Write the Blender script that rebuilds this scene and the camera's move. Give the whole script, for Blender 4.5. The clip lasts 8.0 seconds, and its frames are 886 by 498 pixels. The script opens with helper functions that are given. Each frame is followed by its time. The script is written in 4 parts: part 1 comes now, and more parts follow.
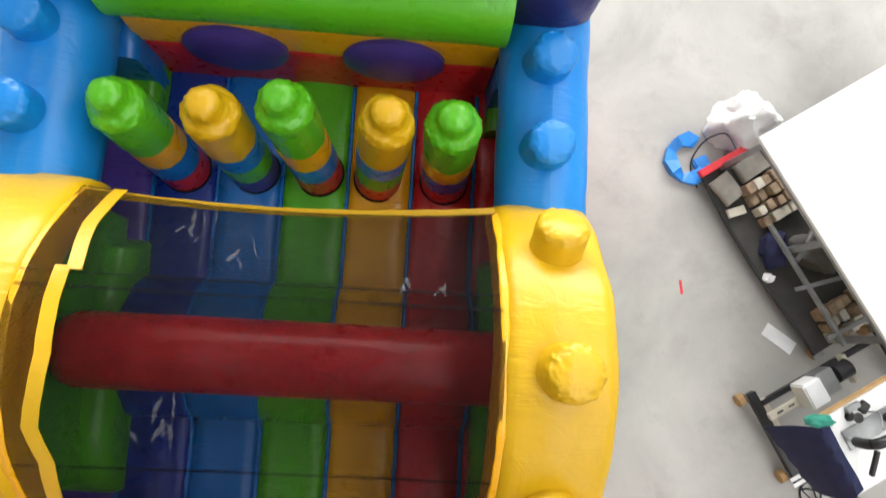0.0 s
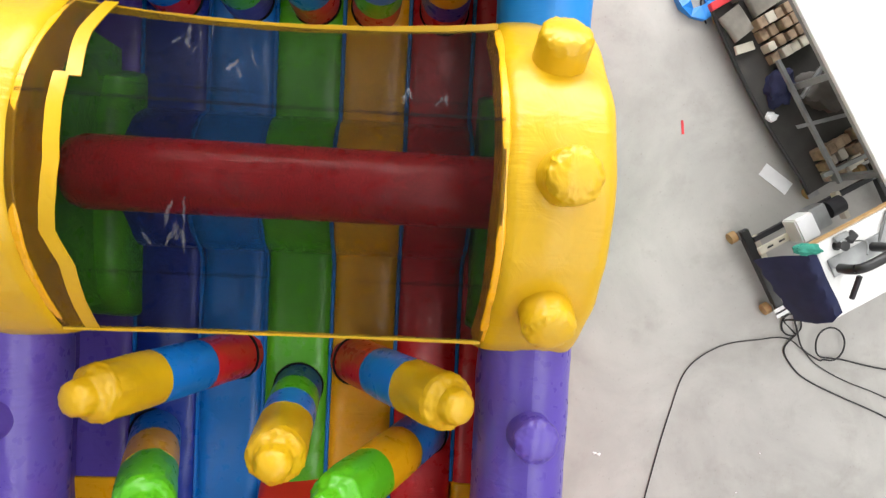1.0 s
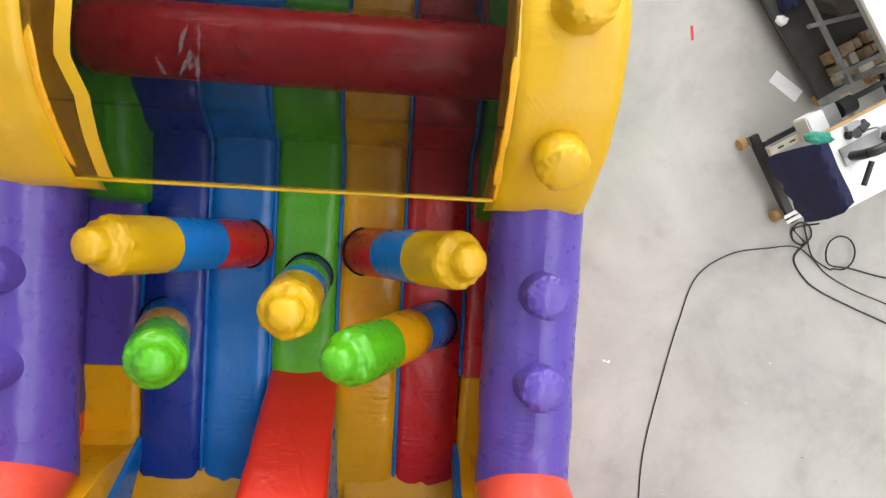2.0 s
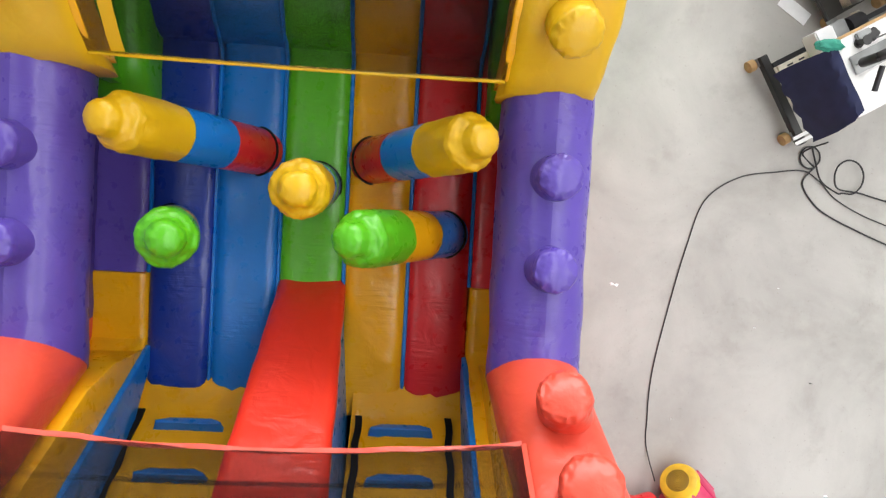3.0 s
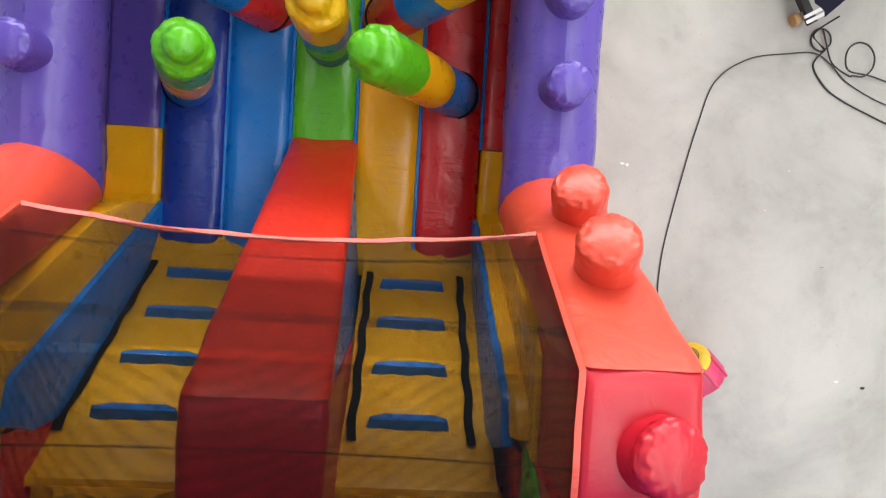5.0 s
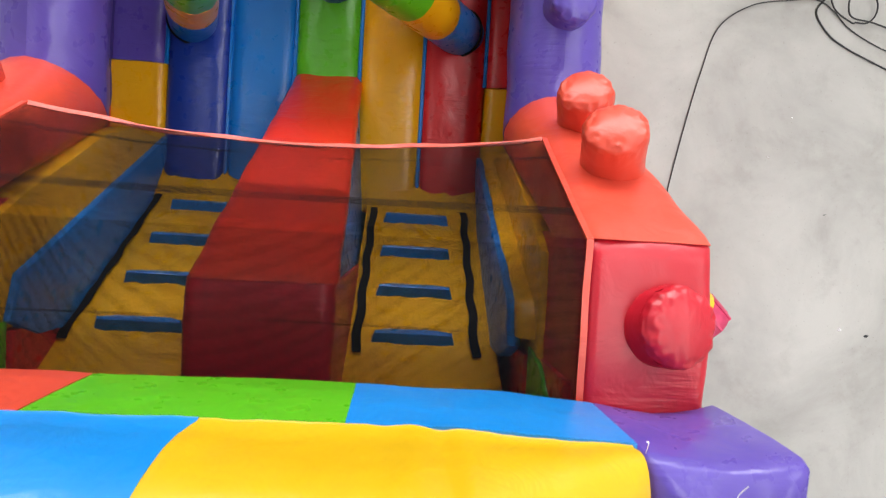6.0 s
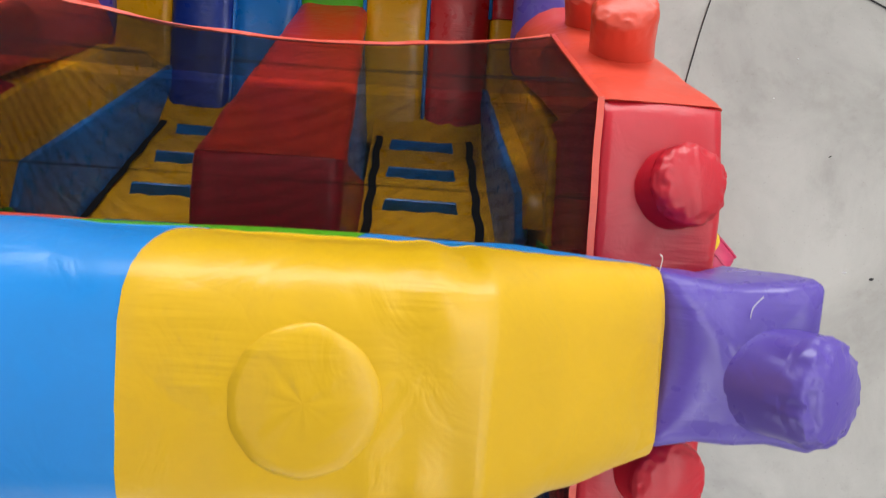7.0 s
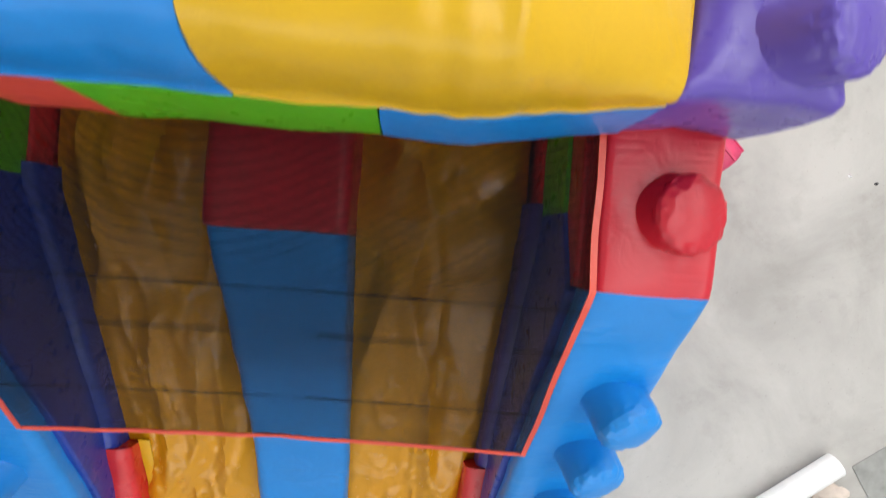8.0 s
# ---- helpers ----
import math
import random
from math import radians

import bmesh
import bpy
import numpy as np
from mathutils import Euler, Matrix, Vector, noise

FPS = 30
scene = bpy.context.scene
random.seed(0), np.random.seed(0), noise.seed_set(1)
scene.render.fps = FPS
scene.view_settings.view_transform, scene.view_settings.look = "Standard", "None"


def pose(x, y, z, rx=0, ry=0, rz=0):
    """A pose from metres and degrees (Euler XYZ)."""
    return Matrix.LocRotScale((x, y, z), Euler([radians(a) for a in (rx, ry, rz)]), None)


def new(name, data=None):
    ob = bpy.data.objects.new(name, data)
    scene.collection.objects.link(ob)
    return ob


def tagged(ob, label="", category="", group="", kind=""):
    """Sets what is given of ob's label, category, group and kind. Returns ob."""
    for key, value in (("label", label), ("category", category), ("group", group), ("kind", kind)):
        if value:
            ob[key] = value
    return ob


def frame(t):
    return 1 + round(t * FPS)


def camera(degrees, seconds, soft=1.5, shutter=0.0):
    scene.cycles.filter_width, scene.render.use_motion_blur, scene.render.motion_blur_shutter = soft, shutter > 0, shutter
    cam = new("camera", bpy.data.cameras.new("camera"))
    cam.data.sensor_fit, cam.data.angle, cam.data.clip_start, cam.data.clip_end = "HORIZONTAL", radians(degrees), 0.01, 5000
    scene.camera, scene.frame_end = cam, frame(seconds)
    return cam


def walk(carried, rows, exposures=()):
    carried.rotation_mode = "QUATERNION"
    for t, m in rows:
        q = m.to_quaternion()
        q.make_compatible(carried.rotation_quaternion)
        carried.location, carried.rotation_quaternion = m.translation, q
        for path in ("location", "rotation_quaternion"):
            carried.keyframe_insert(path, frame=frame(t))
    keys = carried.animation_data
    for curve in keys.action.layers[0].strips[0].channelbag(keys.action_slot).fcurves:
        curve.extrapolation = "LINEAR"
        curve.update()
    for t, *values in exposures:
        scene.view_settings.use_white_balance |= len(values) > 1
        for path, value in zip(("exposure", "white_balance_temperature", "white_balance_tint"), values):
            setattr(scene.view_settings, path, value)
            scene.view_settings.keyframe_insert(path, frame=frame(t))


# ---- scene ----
cam = camera(70.0, 8.0, soft=1.15, shutter=0.3)
# seconds, eye, tilt, lean, turn; the camera looks almost straight down
PATH = [
    (0.0, 0.52, 0.0, 4.413, 7.89, -4.2, 3.02),
    (0.5, 0.525, -0.059, 4.431, 0.44, -4.2, 2.94),
    (1.0, 0.523, -0.297, 4.437, -2.76, -4.26, 2.92),
    (1.5, 0.512, -0.644, 4.447, -2.73, -4.2, 3.02),
    (2.0, 0.507, -0.992, 4.459, -2.56, -4.07, 3.01),
    (3.5, 0.472, -1.824, 4.478, -2.27, -4.01, 3.23),
    (4.0, 0.47, -2.054, 4.489, -2.24, -3.92, 3.29),
    (4.5, 0.475, -2.273, 4.501, -2.14, -3.78, 3.36),
    (6.0, 0.479, -2.893, 4.524, -1.81, -3.71, 3.46),
    (6.5, 0.479, -3.106, 4.526, -1.86, -3.65, 3.53),
    (7.0, 0.478, -3.327, 4.526, -1.87, -3.64, 3.62),
    (7.5, 0.473, -3.631, 4.538, -1.65, -3.65, 3.88),
    (7.8, 0.446, -3.938, 4.557, -1.31, -4.09, 4.59),
    (8.0, 0.446, -4.194, 4.554, -0.77, -3.97, 4.44),
]
EXPOSURES = [(0.0, -0.05), (1.5, 0.09), (4.5, 0.11), (5.8, 0.07), (6.5, -0.18), (7.0, -0.34), (7.5, -0.4), (8.0, 0.03)]
walk(cam, [(t, pose(x, y, z, a, b, c)) for t, x, y, z, a, b, c in PATH], EXPOSURES)

# ---- light: a workshop hall, lit by lamps in added, unseen openings ----
world = bpy.data.worlds.new("world")
scene.world = world
world.use_nodes = True
wn = world.node_tree.nodes
sky = wn.new("ShaderNodeTexSky")
sky.sky_type, sky.sun_disc = "NISHITA", False
sky.sun_elevation, sky.sun_rotation = radians(55), radians(40)
world.node_tree.links.new(sky.outputs[0], wn["Background"].inputs[0])
wn["Background"].inputs[1].default_value = 0.1
HALL_X, HALL_Y, HALL_H = (-10.0, 12.0), (-15.0, 9.0), 11.0
ROOF_LAMPS = [(-4.2, 1.7, 330.0), (3.6, 1.7, 880.0), (9.6, 1.5, 1150.0)]  # centre x, width, watts; assumed openings, strongest far right to light from +x
for cx, w, watts in ROOF_LAMPS:
    d = bpy.data.lights.new("roof_lamp", "AREA")
    d.shape, d.size, d.size_y, d.energy, d.color = "RECTANGLE", w, 23.0, watts, (1.0, 0.985, 0.96)
    o = new("roof_lamp", d)
    o.location = (cx, -3.0, HALL_H + 0.02)
# lamps added in unseen end-wall openings; they brighten the upright faces
LAMP_OPENING = (-7.0, 9.0, 3.2, 7.2)  # x, x, sill, head
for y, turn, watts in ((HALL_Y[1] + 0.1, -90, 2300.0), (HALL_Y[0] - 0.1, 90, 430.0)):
    d = bpy.data.lights.new("end_wall_lamp", "AREA")
    d.shape, d.size, d.size_y, d.energy, d.color = "RECTANGLE", LAMP_OPENING[1] - LAMP_OPENING[0], LAMP_OPENING[3] - LAMP_OPENING[2], watts, (1.0, 0.985, 0.96)
    o = new("end_wall_lamp", d)
    o.matrix_basis = pose((LAMP_OPENING[0] + LAMP_OPENING[1]) / 2, y, (LAMP_OPENING[2] + LAMP_OPENING[3]) / 2, turn, 0, 0)

# ---- materials ----
def mat(name):
    m = bpy.data.materials.new(name)
    m.use_nodes = True
    return m, m.node_tree.nodes, m.node_tree.links, m.node_tree.nodes["Principled BSDF"]


def vinyl(name, rgb, rough=0.33, worn=1.0):
    """Coated tarpaulin: a slight sheen, faint dust, creases and a fine weave."""
    m, n, l, b = mat(name)
    tc = n.new("ShaderNodeTexCoord")
    big = n.new("ShaderNodeTexNoise")
    big.inputs["Scale"].default_value, big.inputs["Detail"].default_value = 2.3, 5
    l.new(tc.outputs["Object"], big.inputs["Vector"])
    ramp = n.new("ShaderNodeMapRange")
    ramp.inputs[1].default_value, ramp.inputs[2].default_value = 0.3, 0.75
    ramp.inputs[3].default_value, ramp.inputs[4].default_value = 1.0 - 0.1 * worn, 1.0 + 0.06 * worn
    l.new(big.outputs[0], ramp.inputs[0])
    hue = n.new("ShaderNodeHueSaturation")
    hue.inputs["Color"].default_value = (*rgb, 1)
    l.new(ramp.outputs[0], hue.inputs["Value"])
    l.new(hue.outputs[0], b.inputs["Base Color"])
    rr = n.new("ShaderNodeMapRange")
    rr.inputs[3].default_value, rr.inputs[4].default_value = rough - 0.07, rough + 0.12
    fine = n.new("ShaderNodeTexNoise")
    fine.inputs["Scale"].default_value, fine.inputs["Detail"].default_value = 14, 4
    l.new(tc.outputs["Object"], fine.inputs["Vector"])
    l.new(fine.outputs[0], rr.inputs[0])
    l.new(rr.outputs[0], b.inputs["Roughness"])
    crease = n.new("ShaderNodeTexNoise")
    crease.inputs["Scale"].default_value, crease.inputs["Detail"].default_value = 7, 3
    crease.inputs["Distortion"].default_value = 1.2
    l.new(tc.outputs["Object"], crease.inputs["Vector"])
    b1 = n.new("ShaderNodeBump")
    b1.inputs["Strength"].default_value, b1.inputs["Distance"].default_value = 0.24, 0.02
    l.new(crease.outputs[0], b1.inputs["Height"])
    mp = n.new("ShaderNodeMapping")
    mp.inputs["Scale"].default_value = (5, 46, 5)
    l.new(tc.outputs["Object"], mp.inputs["Vector"])
    streak = n.new("ShaderNodeTexNoise")
    streak.inputs["Scale"].default_value, streak.inputs["Detail"].default_value = 1.0, 2
    l.new(mp.outputs[0], streak.inputs["Vector"])
    patch = n.new("ShaderNodeTexNoise")
    patch.inputs["Scale"].default_value = 3.7
    l.new(tc.outputs["Object"], patch.inputs["Vector"])
    mask = n.new("ShaderNodeMapRange")
    mask.inputs[1].default_value, mask.inputs[2].default_value = 0.51, 0.64
    l.new(patch.outputs[0], mask.inputs[0])
    times = n.new("ShaderNodeMath")
    times.operation = "MULTIPLY"
    l.new(streak.outputs[0], times.inputs[0])
    l.new(mask.outputs[0], times.inputs[1])
    b0 = n.new("ShaderNodeBump")
    b0.inputs["Strength"].default_value, b0.inputs["Distance"].default_value = 0.5, 0.010
    l.new(times.outputs[0], b0.inputs["Height"])
    l.new(b0.outputs[0], b1.inputs["Normal"])
    weave = n.new("ShaderNodeTexNoise")
    weave.inputs["Scale"].default_value = 300
    l.new(tc.outputs["Object"], weave.inputs["Vector"])
    b2 = n.new("ShaderNodeBump")
    b2.inputs["Strength"].default_value, b2.inputs["Distance"].default_value = 0.08, 0.0008
    l.new(weave.outputs[0], b2.inputs["Height"])
    l.new(b1.outputs[0], b2.inputs["Normal"])
    l.new(b2.outputs[0], b.inputs["Normal"])
    return m


RED = vinyl("red_vinyl", (0.63, 0.020, 0.024), 0.27)
# the climb walls' red, paled to hold the haze of glancing overhead light
LIT_RED = vinyl("lit_red_vinyl", (0.69, 0.072, 0.04))
VERMILION = vinyl("vermilion_vinyl", (0.72, 0.032, 0.013))
CRIMSON = vinyl("crimson_vinyl", (0.53, 0.012, 0.028))
YELLOW = vinyl("yellow_vinyl", (0.67, 0.40, 0.006))
ORANGE = vinyl("orange_yellow_vinyl", (0.83, 0.41, 0.006), 0.27)
GREEN = vinyl("green_vinyl", (0.095, 0.45, 0.012), 0.27)
PURPLE = vinyl("purple_vinyl", (0.105, 0.065, 0.38), 0.27)
DEEP = vinyl("deep_purple_vinyl", (0.07, 0.042, 0.27))
NAVY = vinyl("navy_vinyl", (0.012, 0.042, 0.32), 0.27)
BLUE = vinyl("blue_vinyl", (0.008, 0.18, 0.60), 0.27)
SKY = vinyl("sky_blue_vinyl", (0.004, 0.225, 0.66))
SHEET = vinyl("loose_sheet_vinyl", (0.60, 0.27, 0.006), 0.22)
INK = vinyl("ink_blue_vinyl", (0.02, 0.02, 0.14))


def plain(name, rgb, rough=0.5, metal=0.0, scale=9.0, amount=0.25, bump=0.15):
    m, n, l, b = mat(name)
    tc = n.new("ShaderNodeTexCoord")
    a = n.new("ShaderNodeTexNoise")
    a.inputs["Scale"].default_value, a.inputs["Detail"].default_value = scale, 6
    l.new(tc.outputs["Object"], a.inputs["Vector"])
    mr = n.new("ShaderNodeMapRange")
    mr.inputs[1].default_value, mr.inputs[2].default_value = 0.3, 0.7
    mr.inputs[3].default_value, mr.inputs[4].default_value = 1 - amount, 1 + 0.4 * amount
    l.new(a.outputs[0], mr.inputs[0])
    hue = n.new("ShaderNodeHueSaturation")
    hue.inputs["Color"].default_value = (*rgb, 1)
    l.new(mr.outputs[0], hue.inputs["Value"])
    l.new(hue.outputs[0], b.inputs["Base Color"])
    b.inputs["Roughness"].default_value, b.inputs["Metallic"].default_value = rough, metal
    f = n.new("ShaderNodeTexNoise")
    f.inputs["Scale"].default_value = scale * 12
    l.new(tc.outputs["Object"], f.inputs["Vector"])
    bp = n.new("ShaderNodeBump")
    bp.inputs["Strength"].default_value, bp.inputs["Distance"].default_value = bump, 0.004
    l.new(f.outputs[0], bp.inputs["Height"])
    l.new(bp.outputs[0], b.inputs["Normal"])
    return m


def concrete():
    m, n, l, b = mat("polished_concrete")
    tc = n.new("ShaderNodeTexCoord")

    def noise_tex(scale, detail, distort=0.0, rough=0.55):
        t = n.new("ShaderNodeTexNoise")
        t.inputs["Scale"].default_value, t.inputs["Detail"].default_value = scale, detail
        t.inputs["Distortion"].default_value, t.inputs["Roughness"].default_value = distort, rough
        l.new(tc.outputs["Object"], t.inputs["Vector"])
        return t

    base = n.new("ShaderNodeValToRGB")
    e = base.color_ramp.elements
    e[0].position, e[0].color = 0.32, (0.30, 0.292, 0.272, 1)
    e[1].position, e[1].color = 0.66, (0.43, 0.42, 0.395, 1)
    l.new(noise_tex(1.1, 9, 0.4, 0.62).outputs[0], base.inputs[0])
    stain = n.new("ShaderNodeValToRGB")
    e = stain.color_ramp.elements
    e[0].position, e[0].color = 0.33, (0.62, 0.60, 0.57, 1)
    e[1].position, e[1].color = 0.46, (1, 1, 1, 1)
    l.new(noise_tex(2.6, 8, 0.25, 0.65).outputs[0], stain.inputs[0])
    mul = n.new("ShaderNodeMix")
    mul.data_type, mul.blend_type = "RGBA", "MULTIPLY"
    mul.inputs[0].default_value = 0.3
    l.new(base.outputs[0], mul.inputs[6])
    l.new(stain.outputs[0], mul.inputs[7])
    speck = n.new("ShaderNodeValToRGB")
    e = speck.color_ramp.elements
    e[0].position, e[0].color = 0.28, (0.7, 0.68, 0.65, 1)
    e[1].position, e[1].color = 0.36, (1, 1, 1, 1)
    l.new(noise_tex(38, 4).outputs[0], speck.inputs[0])
    mul2 = n.new("ShaderNodeMix")
    mul2.data_type, mul2.blend_type = "RGBA", "MULTIPLY"
    mul2.inputs[0].default_value = 0.5
    l.new(mul.outputs[2], mul2.inputs[6])
    l.new(speck.outputs[0], mul2.inputs[7])
    l.new(mul2.outputs[2], b.inputs["Base Color"])
    b.inputs["Roughness"].default_value = 0.55
    bp = n.new("ShaderNodeBump")
    bp.inputs["Strength"].default_value, bp.inputs["Distance"].default_value = 0.15, 0.004
    l.new(noise_tex(60, 5).outputs[0], bp.inputs["Height"])
    l.new(bp.outputs[0], b.inputs["Normal"])
    return m


def netting(name, rgb, cover):
    """Fine safety mesh: threads in two directions, with holes between."""
    m, n, l, b = mat(name)
    b.inputs["Base Color"].default_value = (*rgb, 1)
    b.inputs["Roughness"].default_value = 0.6
    b.inputs["Specular IOR Level"].default_value = 0.04
    tc = n.new("ShaderNodeTexCoord")
    sep = n.new("ShaderNodeSeparateXYZ")
    l.new(tc.outputs["UV"], sep.inputs[0])
    width = 1 - math.sqrt(1 - cover)
    outs = []
    for k in (0, 1):
        mu = n.new("ShaderNodeMath")
        mu.operation = "MULTIPLY"
        mu.inputs[1].default_value = 1 / (0.0030 if k == 0 else 0.0022)
        l.new(sep.outputs[k], mu.inputs[0])
        fr = n.new("ShaderNodeMath")
        fr.operation = "FRACT"
        l.new(mu.outputs[0], fr.inputs[0])
        lt = n.new("ShaderNodeMath")
        lt.operation = "LESS_THAN"
        lt.inputs[1].default_value = width
        l.new(fr.outputs[0], lt.inputs[0])
        outs.append(lt)
    mx = n.new("ShaderNodeMath")
    mx.operation = "MAXIMUM"
    l.new(outs[0].outputs[0], mx.inputs[0])
    l.new(outs[1].outputs[0], mx.inputs[1])
    l.new(mx.outputs[0], b.inputs["Alpha"])
    return m


# tunnel and slide covers are raised so the mesh also carries shade below
TUNNEL_NET = netting("heavy_black_net", (0.004, 0.004, 0.0045), 0.58)
CLIMB_NET = netting("black_net", (0.004, 0.004, 0.0045), 0.43)
SLIDE_NET = netting("dense_black_net", (0.005, 0.005, 0.0055), 0.60)
SEAM_NET = netting("net_seam", (0.008, 0.008, 0.009), 0.42)
BLACK = plain("black_webbing", (0.008, 0.008, 0.009), 0.9)
BLACK.node_tree.nodes["Principled BSDF"].inputs["Specular IOR Level"].default_value = 0.15
CONCRETE = concrete()
# greys of the unseen walls and roof, set for bounced light and reflections
WALL_PAINT = plain("unseen_wall_paint", (0.42, 0.42, 0.41), 0.7, scale=1.5, amount=0.12)
ROOF = plain("unseen_roof_sheet", (0.16, 0.165, 0.17), 0.6, scale=1.2, amount=0.12)
SHELF = plain("dusty_shelf", (0.045, 0.042, 0.038), 0.7, amount=0.5, scale=5)
WHITE_TOP = plain("white_laminate", (0.70, 0.70, 0.685), 0.42, scale=3, amount=0.06, bump=0.03)
STEEL = plain("grey_steel", (0.32, 0.33, 0.33), 0.45, 0.6)
DARK_STEEL = plain("dark_steel", (0.03, 0.03, 0.035), 0.5, 0.3)
CREAM = plain("cream_enamel", (0.62, 0.58, 0.48), 0.45)
WOOD = plain("wood_edge", (0.42, 0.26, 0.11), 0.6, scale=20)
CARTON = plain("carton", (0.36, 0.26, 0.17), 0.8, scale=18, amount=0.4)
BAG_WHITE = plain("white_plastic_bag", (0.78, 0.79, 0.78), 0.3, amount=0.1)
TAPE_BLUE = plain("blue_plastic_sheet", (0.03, 0.25, 0.72), 0.35)
BLACK_PLASTIC = plain("black_plastic", (0.015, 0.015, 0.016), 0.4)
RUBBER = plain("black_cable_rubber", (0.02, 0.02, 0.022), 0.6)
MAGENTA = plain("magenta_plastic", (0.55, 0.04, 0.12), 0.4)
LEMON = plain("yellow_plastic", (0.75, 0.50, 0.03), 0.4)
NAVY_CLOTH = plain("navy_cloth", (0.012, 0.016, 0.06), 0.85)
TEAL = plain("green_cloth", (0.02, 0.24, 0.17), 0.7)
PAPER = plain("white_paper", (0.82, 0.83, 0.84), 0.7, amount=0.08)
RED_TAPE = plain("red_tape", (0.65, 0.03, 0.04), 0.4)
# pale thread colour for painted glints on net creases
GLINT_NET = netting("crease_glint_net", (0.17, 0.175, 0.19), 0.34)
THREAD = plain("white_thread", (0.85, 0.85, 0.88), 0.6)


# ---- building helpers ----
def part(name, bm, material, parent, label="", smooth=True, at=None):
    me = bpy.data.meshes.new(name)
    bmesh.ops.recalc_face_normals(bm, faces=bm.faces)
    for f in bm.faces:
        f.smooth = smooth
    bm.to_mesh(me)
    bm.free()
    me.materials.append(material)
    if smooth:
        me.set_sharp_from_angle(angle=radians(50))
    ob = new(name, me)
    if parent:
        ob.parent = parent
    if at is not None:
        ob.matrix_basis = at
    return tagged(ob, label)


def thing(name, label, category, group="", at=None):
    ob = new(name)
    ob.empty_display_size = 0.1
    if at is not None:
        ob.matrix_basis = at
    return tagged(ob, label, category, group)


def loft(rings, closed=True, caps=True):
    bm = bmesh.new()
    rows = [[bm.verts.new(p) for p in ring] for ring in rings]
    n = len(rows[0])
    for a, b in zip(rows, rows[1:]):
        for i in range(n if closed else n - 1):
            j = (i + 1) % n
            bm.faces.new((a[i], a[j], b[j], b[i]))
    if caps and closed:
        bm.faces.new(rows[0][::-1])
        bm.faces.new(rows[-1])
    return bm


def rounded(u0, u1, v0, v1, r, k=5, bulge=0.0):
    """A rounded rectangle, counter-clockwise, with sides that bulge outwards."""
    r = min(r, (u1 - u0) / 2 - 1e-4, (v1 - v0) / 2 - 1e-4)
    pts = []
    for cu, cv, a0 in ((u1 - r, v0 + r, -90), (u1 - r, v1 - r, 0), (u0 + r, v1 - r, 90), (u0 + r, v0 + r, 180)):
        for i in range(k + 1):
            a = radians(a0 + 90 * i / k)
            pts.append((cu + r * math.cos(a), cv + r * math.sin(a)))
    out = []
    for i, (u, v) in enumerate(pts):
        out.append((u, v))
        if i % (k + 1) == k:  # a straight side follows
            nu, nv = pts[(i + 1) % len(pts)]
            d = math.hypot(nu - u, nv - v) + 1e-9
            for f in (0.25, 0.5, 0.75):
                off = bulge * 4 * f * (1 - f)
                out.append((u + (nu - u) * f + (nv - v) / d * off, v + (nv - v) * f - (nu - u) / d * off))
    return out


def resample(profile, step):
    """Points along a polyline (y, value...) no further apart than step."""
    out = []
    for a, b in zip(profile, profile[1:]):
        n = max(1, int(math.ceil(max(abs(p - q) for p, q in zip(a[:2], b[:2])) / step)))
        out += [tuple(p + (q - p) * i / n for p, q in zip(a, b)) for i in range(n)]
    return out + [profile[-1]]


def puff(bm, amount, scale, seed):
    """Uneven air pressure: push the skin in and out a little."""
    bm.normal_update()
    for v in bm.verts:
        v.co += v.normal * amount * noise.noise(v.co * scale + Vector((seed, seed * 0.7, 0)))
    return bm


def wall_rings(x0, x1, profile, r, step=0.07, base=0.0, bulge=0.0):
    return [[(u, y, v) for u, v in rounded(x0, x1, base, z, r, bulge=bulge)] for y, z in resample(profile, step)]


def wall_part(name, x0, x1, profile, r, material, parent, label="", base=0.0, seed=0, wob=0.012, bulge=0.0):
    bm = loft(wall_rings(x0, x1, profile, r, base=base, bulge=bulge))
    return part(name, puff(bm, wob, 5.0, seed), material, parent, label)


def lathe(profile, n=28, crumple=0.0, seed=0):
    """Radius and height pairs, turned round z; crumple gathers the seams."""
    rings = []
    for r, z in profile:
        ring = []
        for i in range(n):
            a = 2 * math.pi * i / n
            k = 1 + crumple * noise.noise(Vector((math.cos(a) * 4 + seed, math.sin(a) * 4, z * 9)))
            ring.append((r * k * math.cos(a), r * k * math.sin(a), z + crumple * 0.06 * noise.noise(Vector((a * 3, seed, z * 5)))))
        rings.append(ring)
    return loft(rings)


def aim(base, direction):
    return Matrix.Translation(base) @ Vector(direction).to_track_quat("Z", "Y").to_matrix().to_4x4()


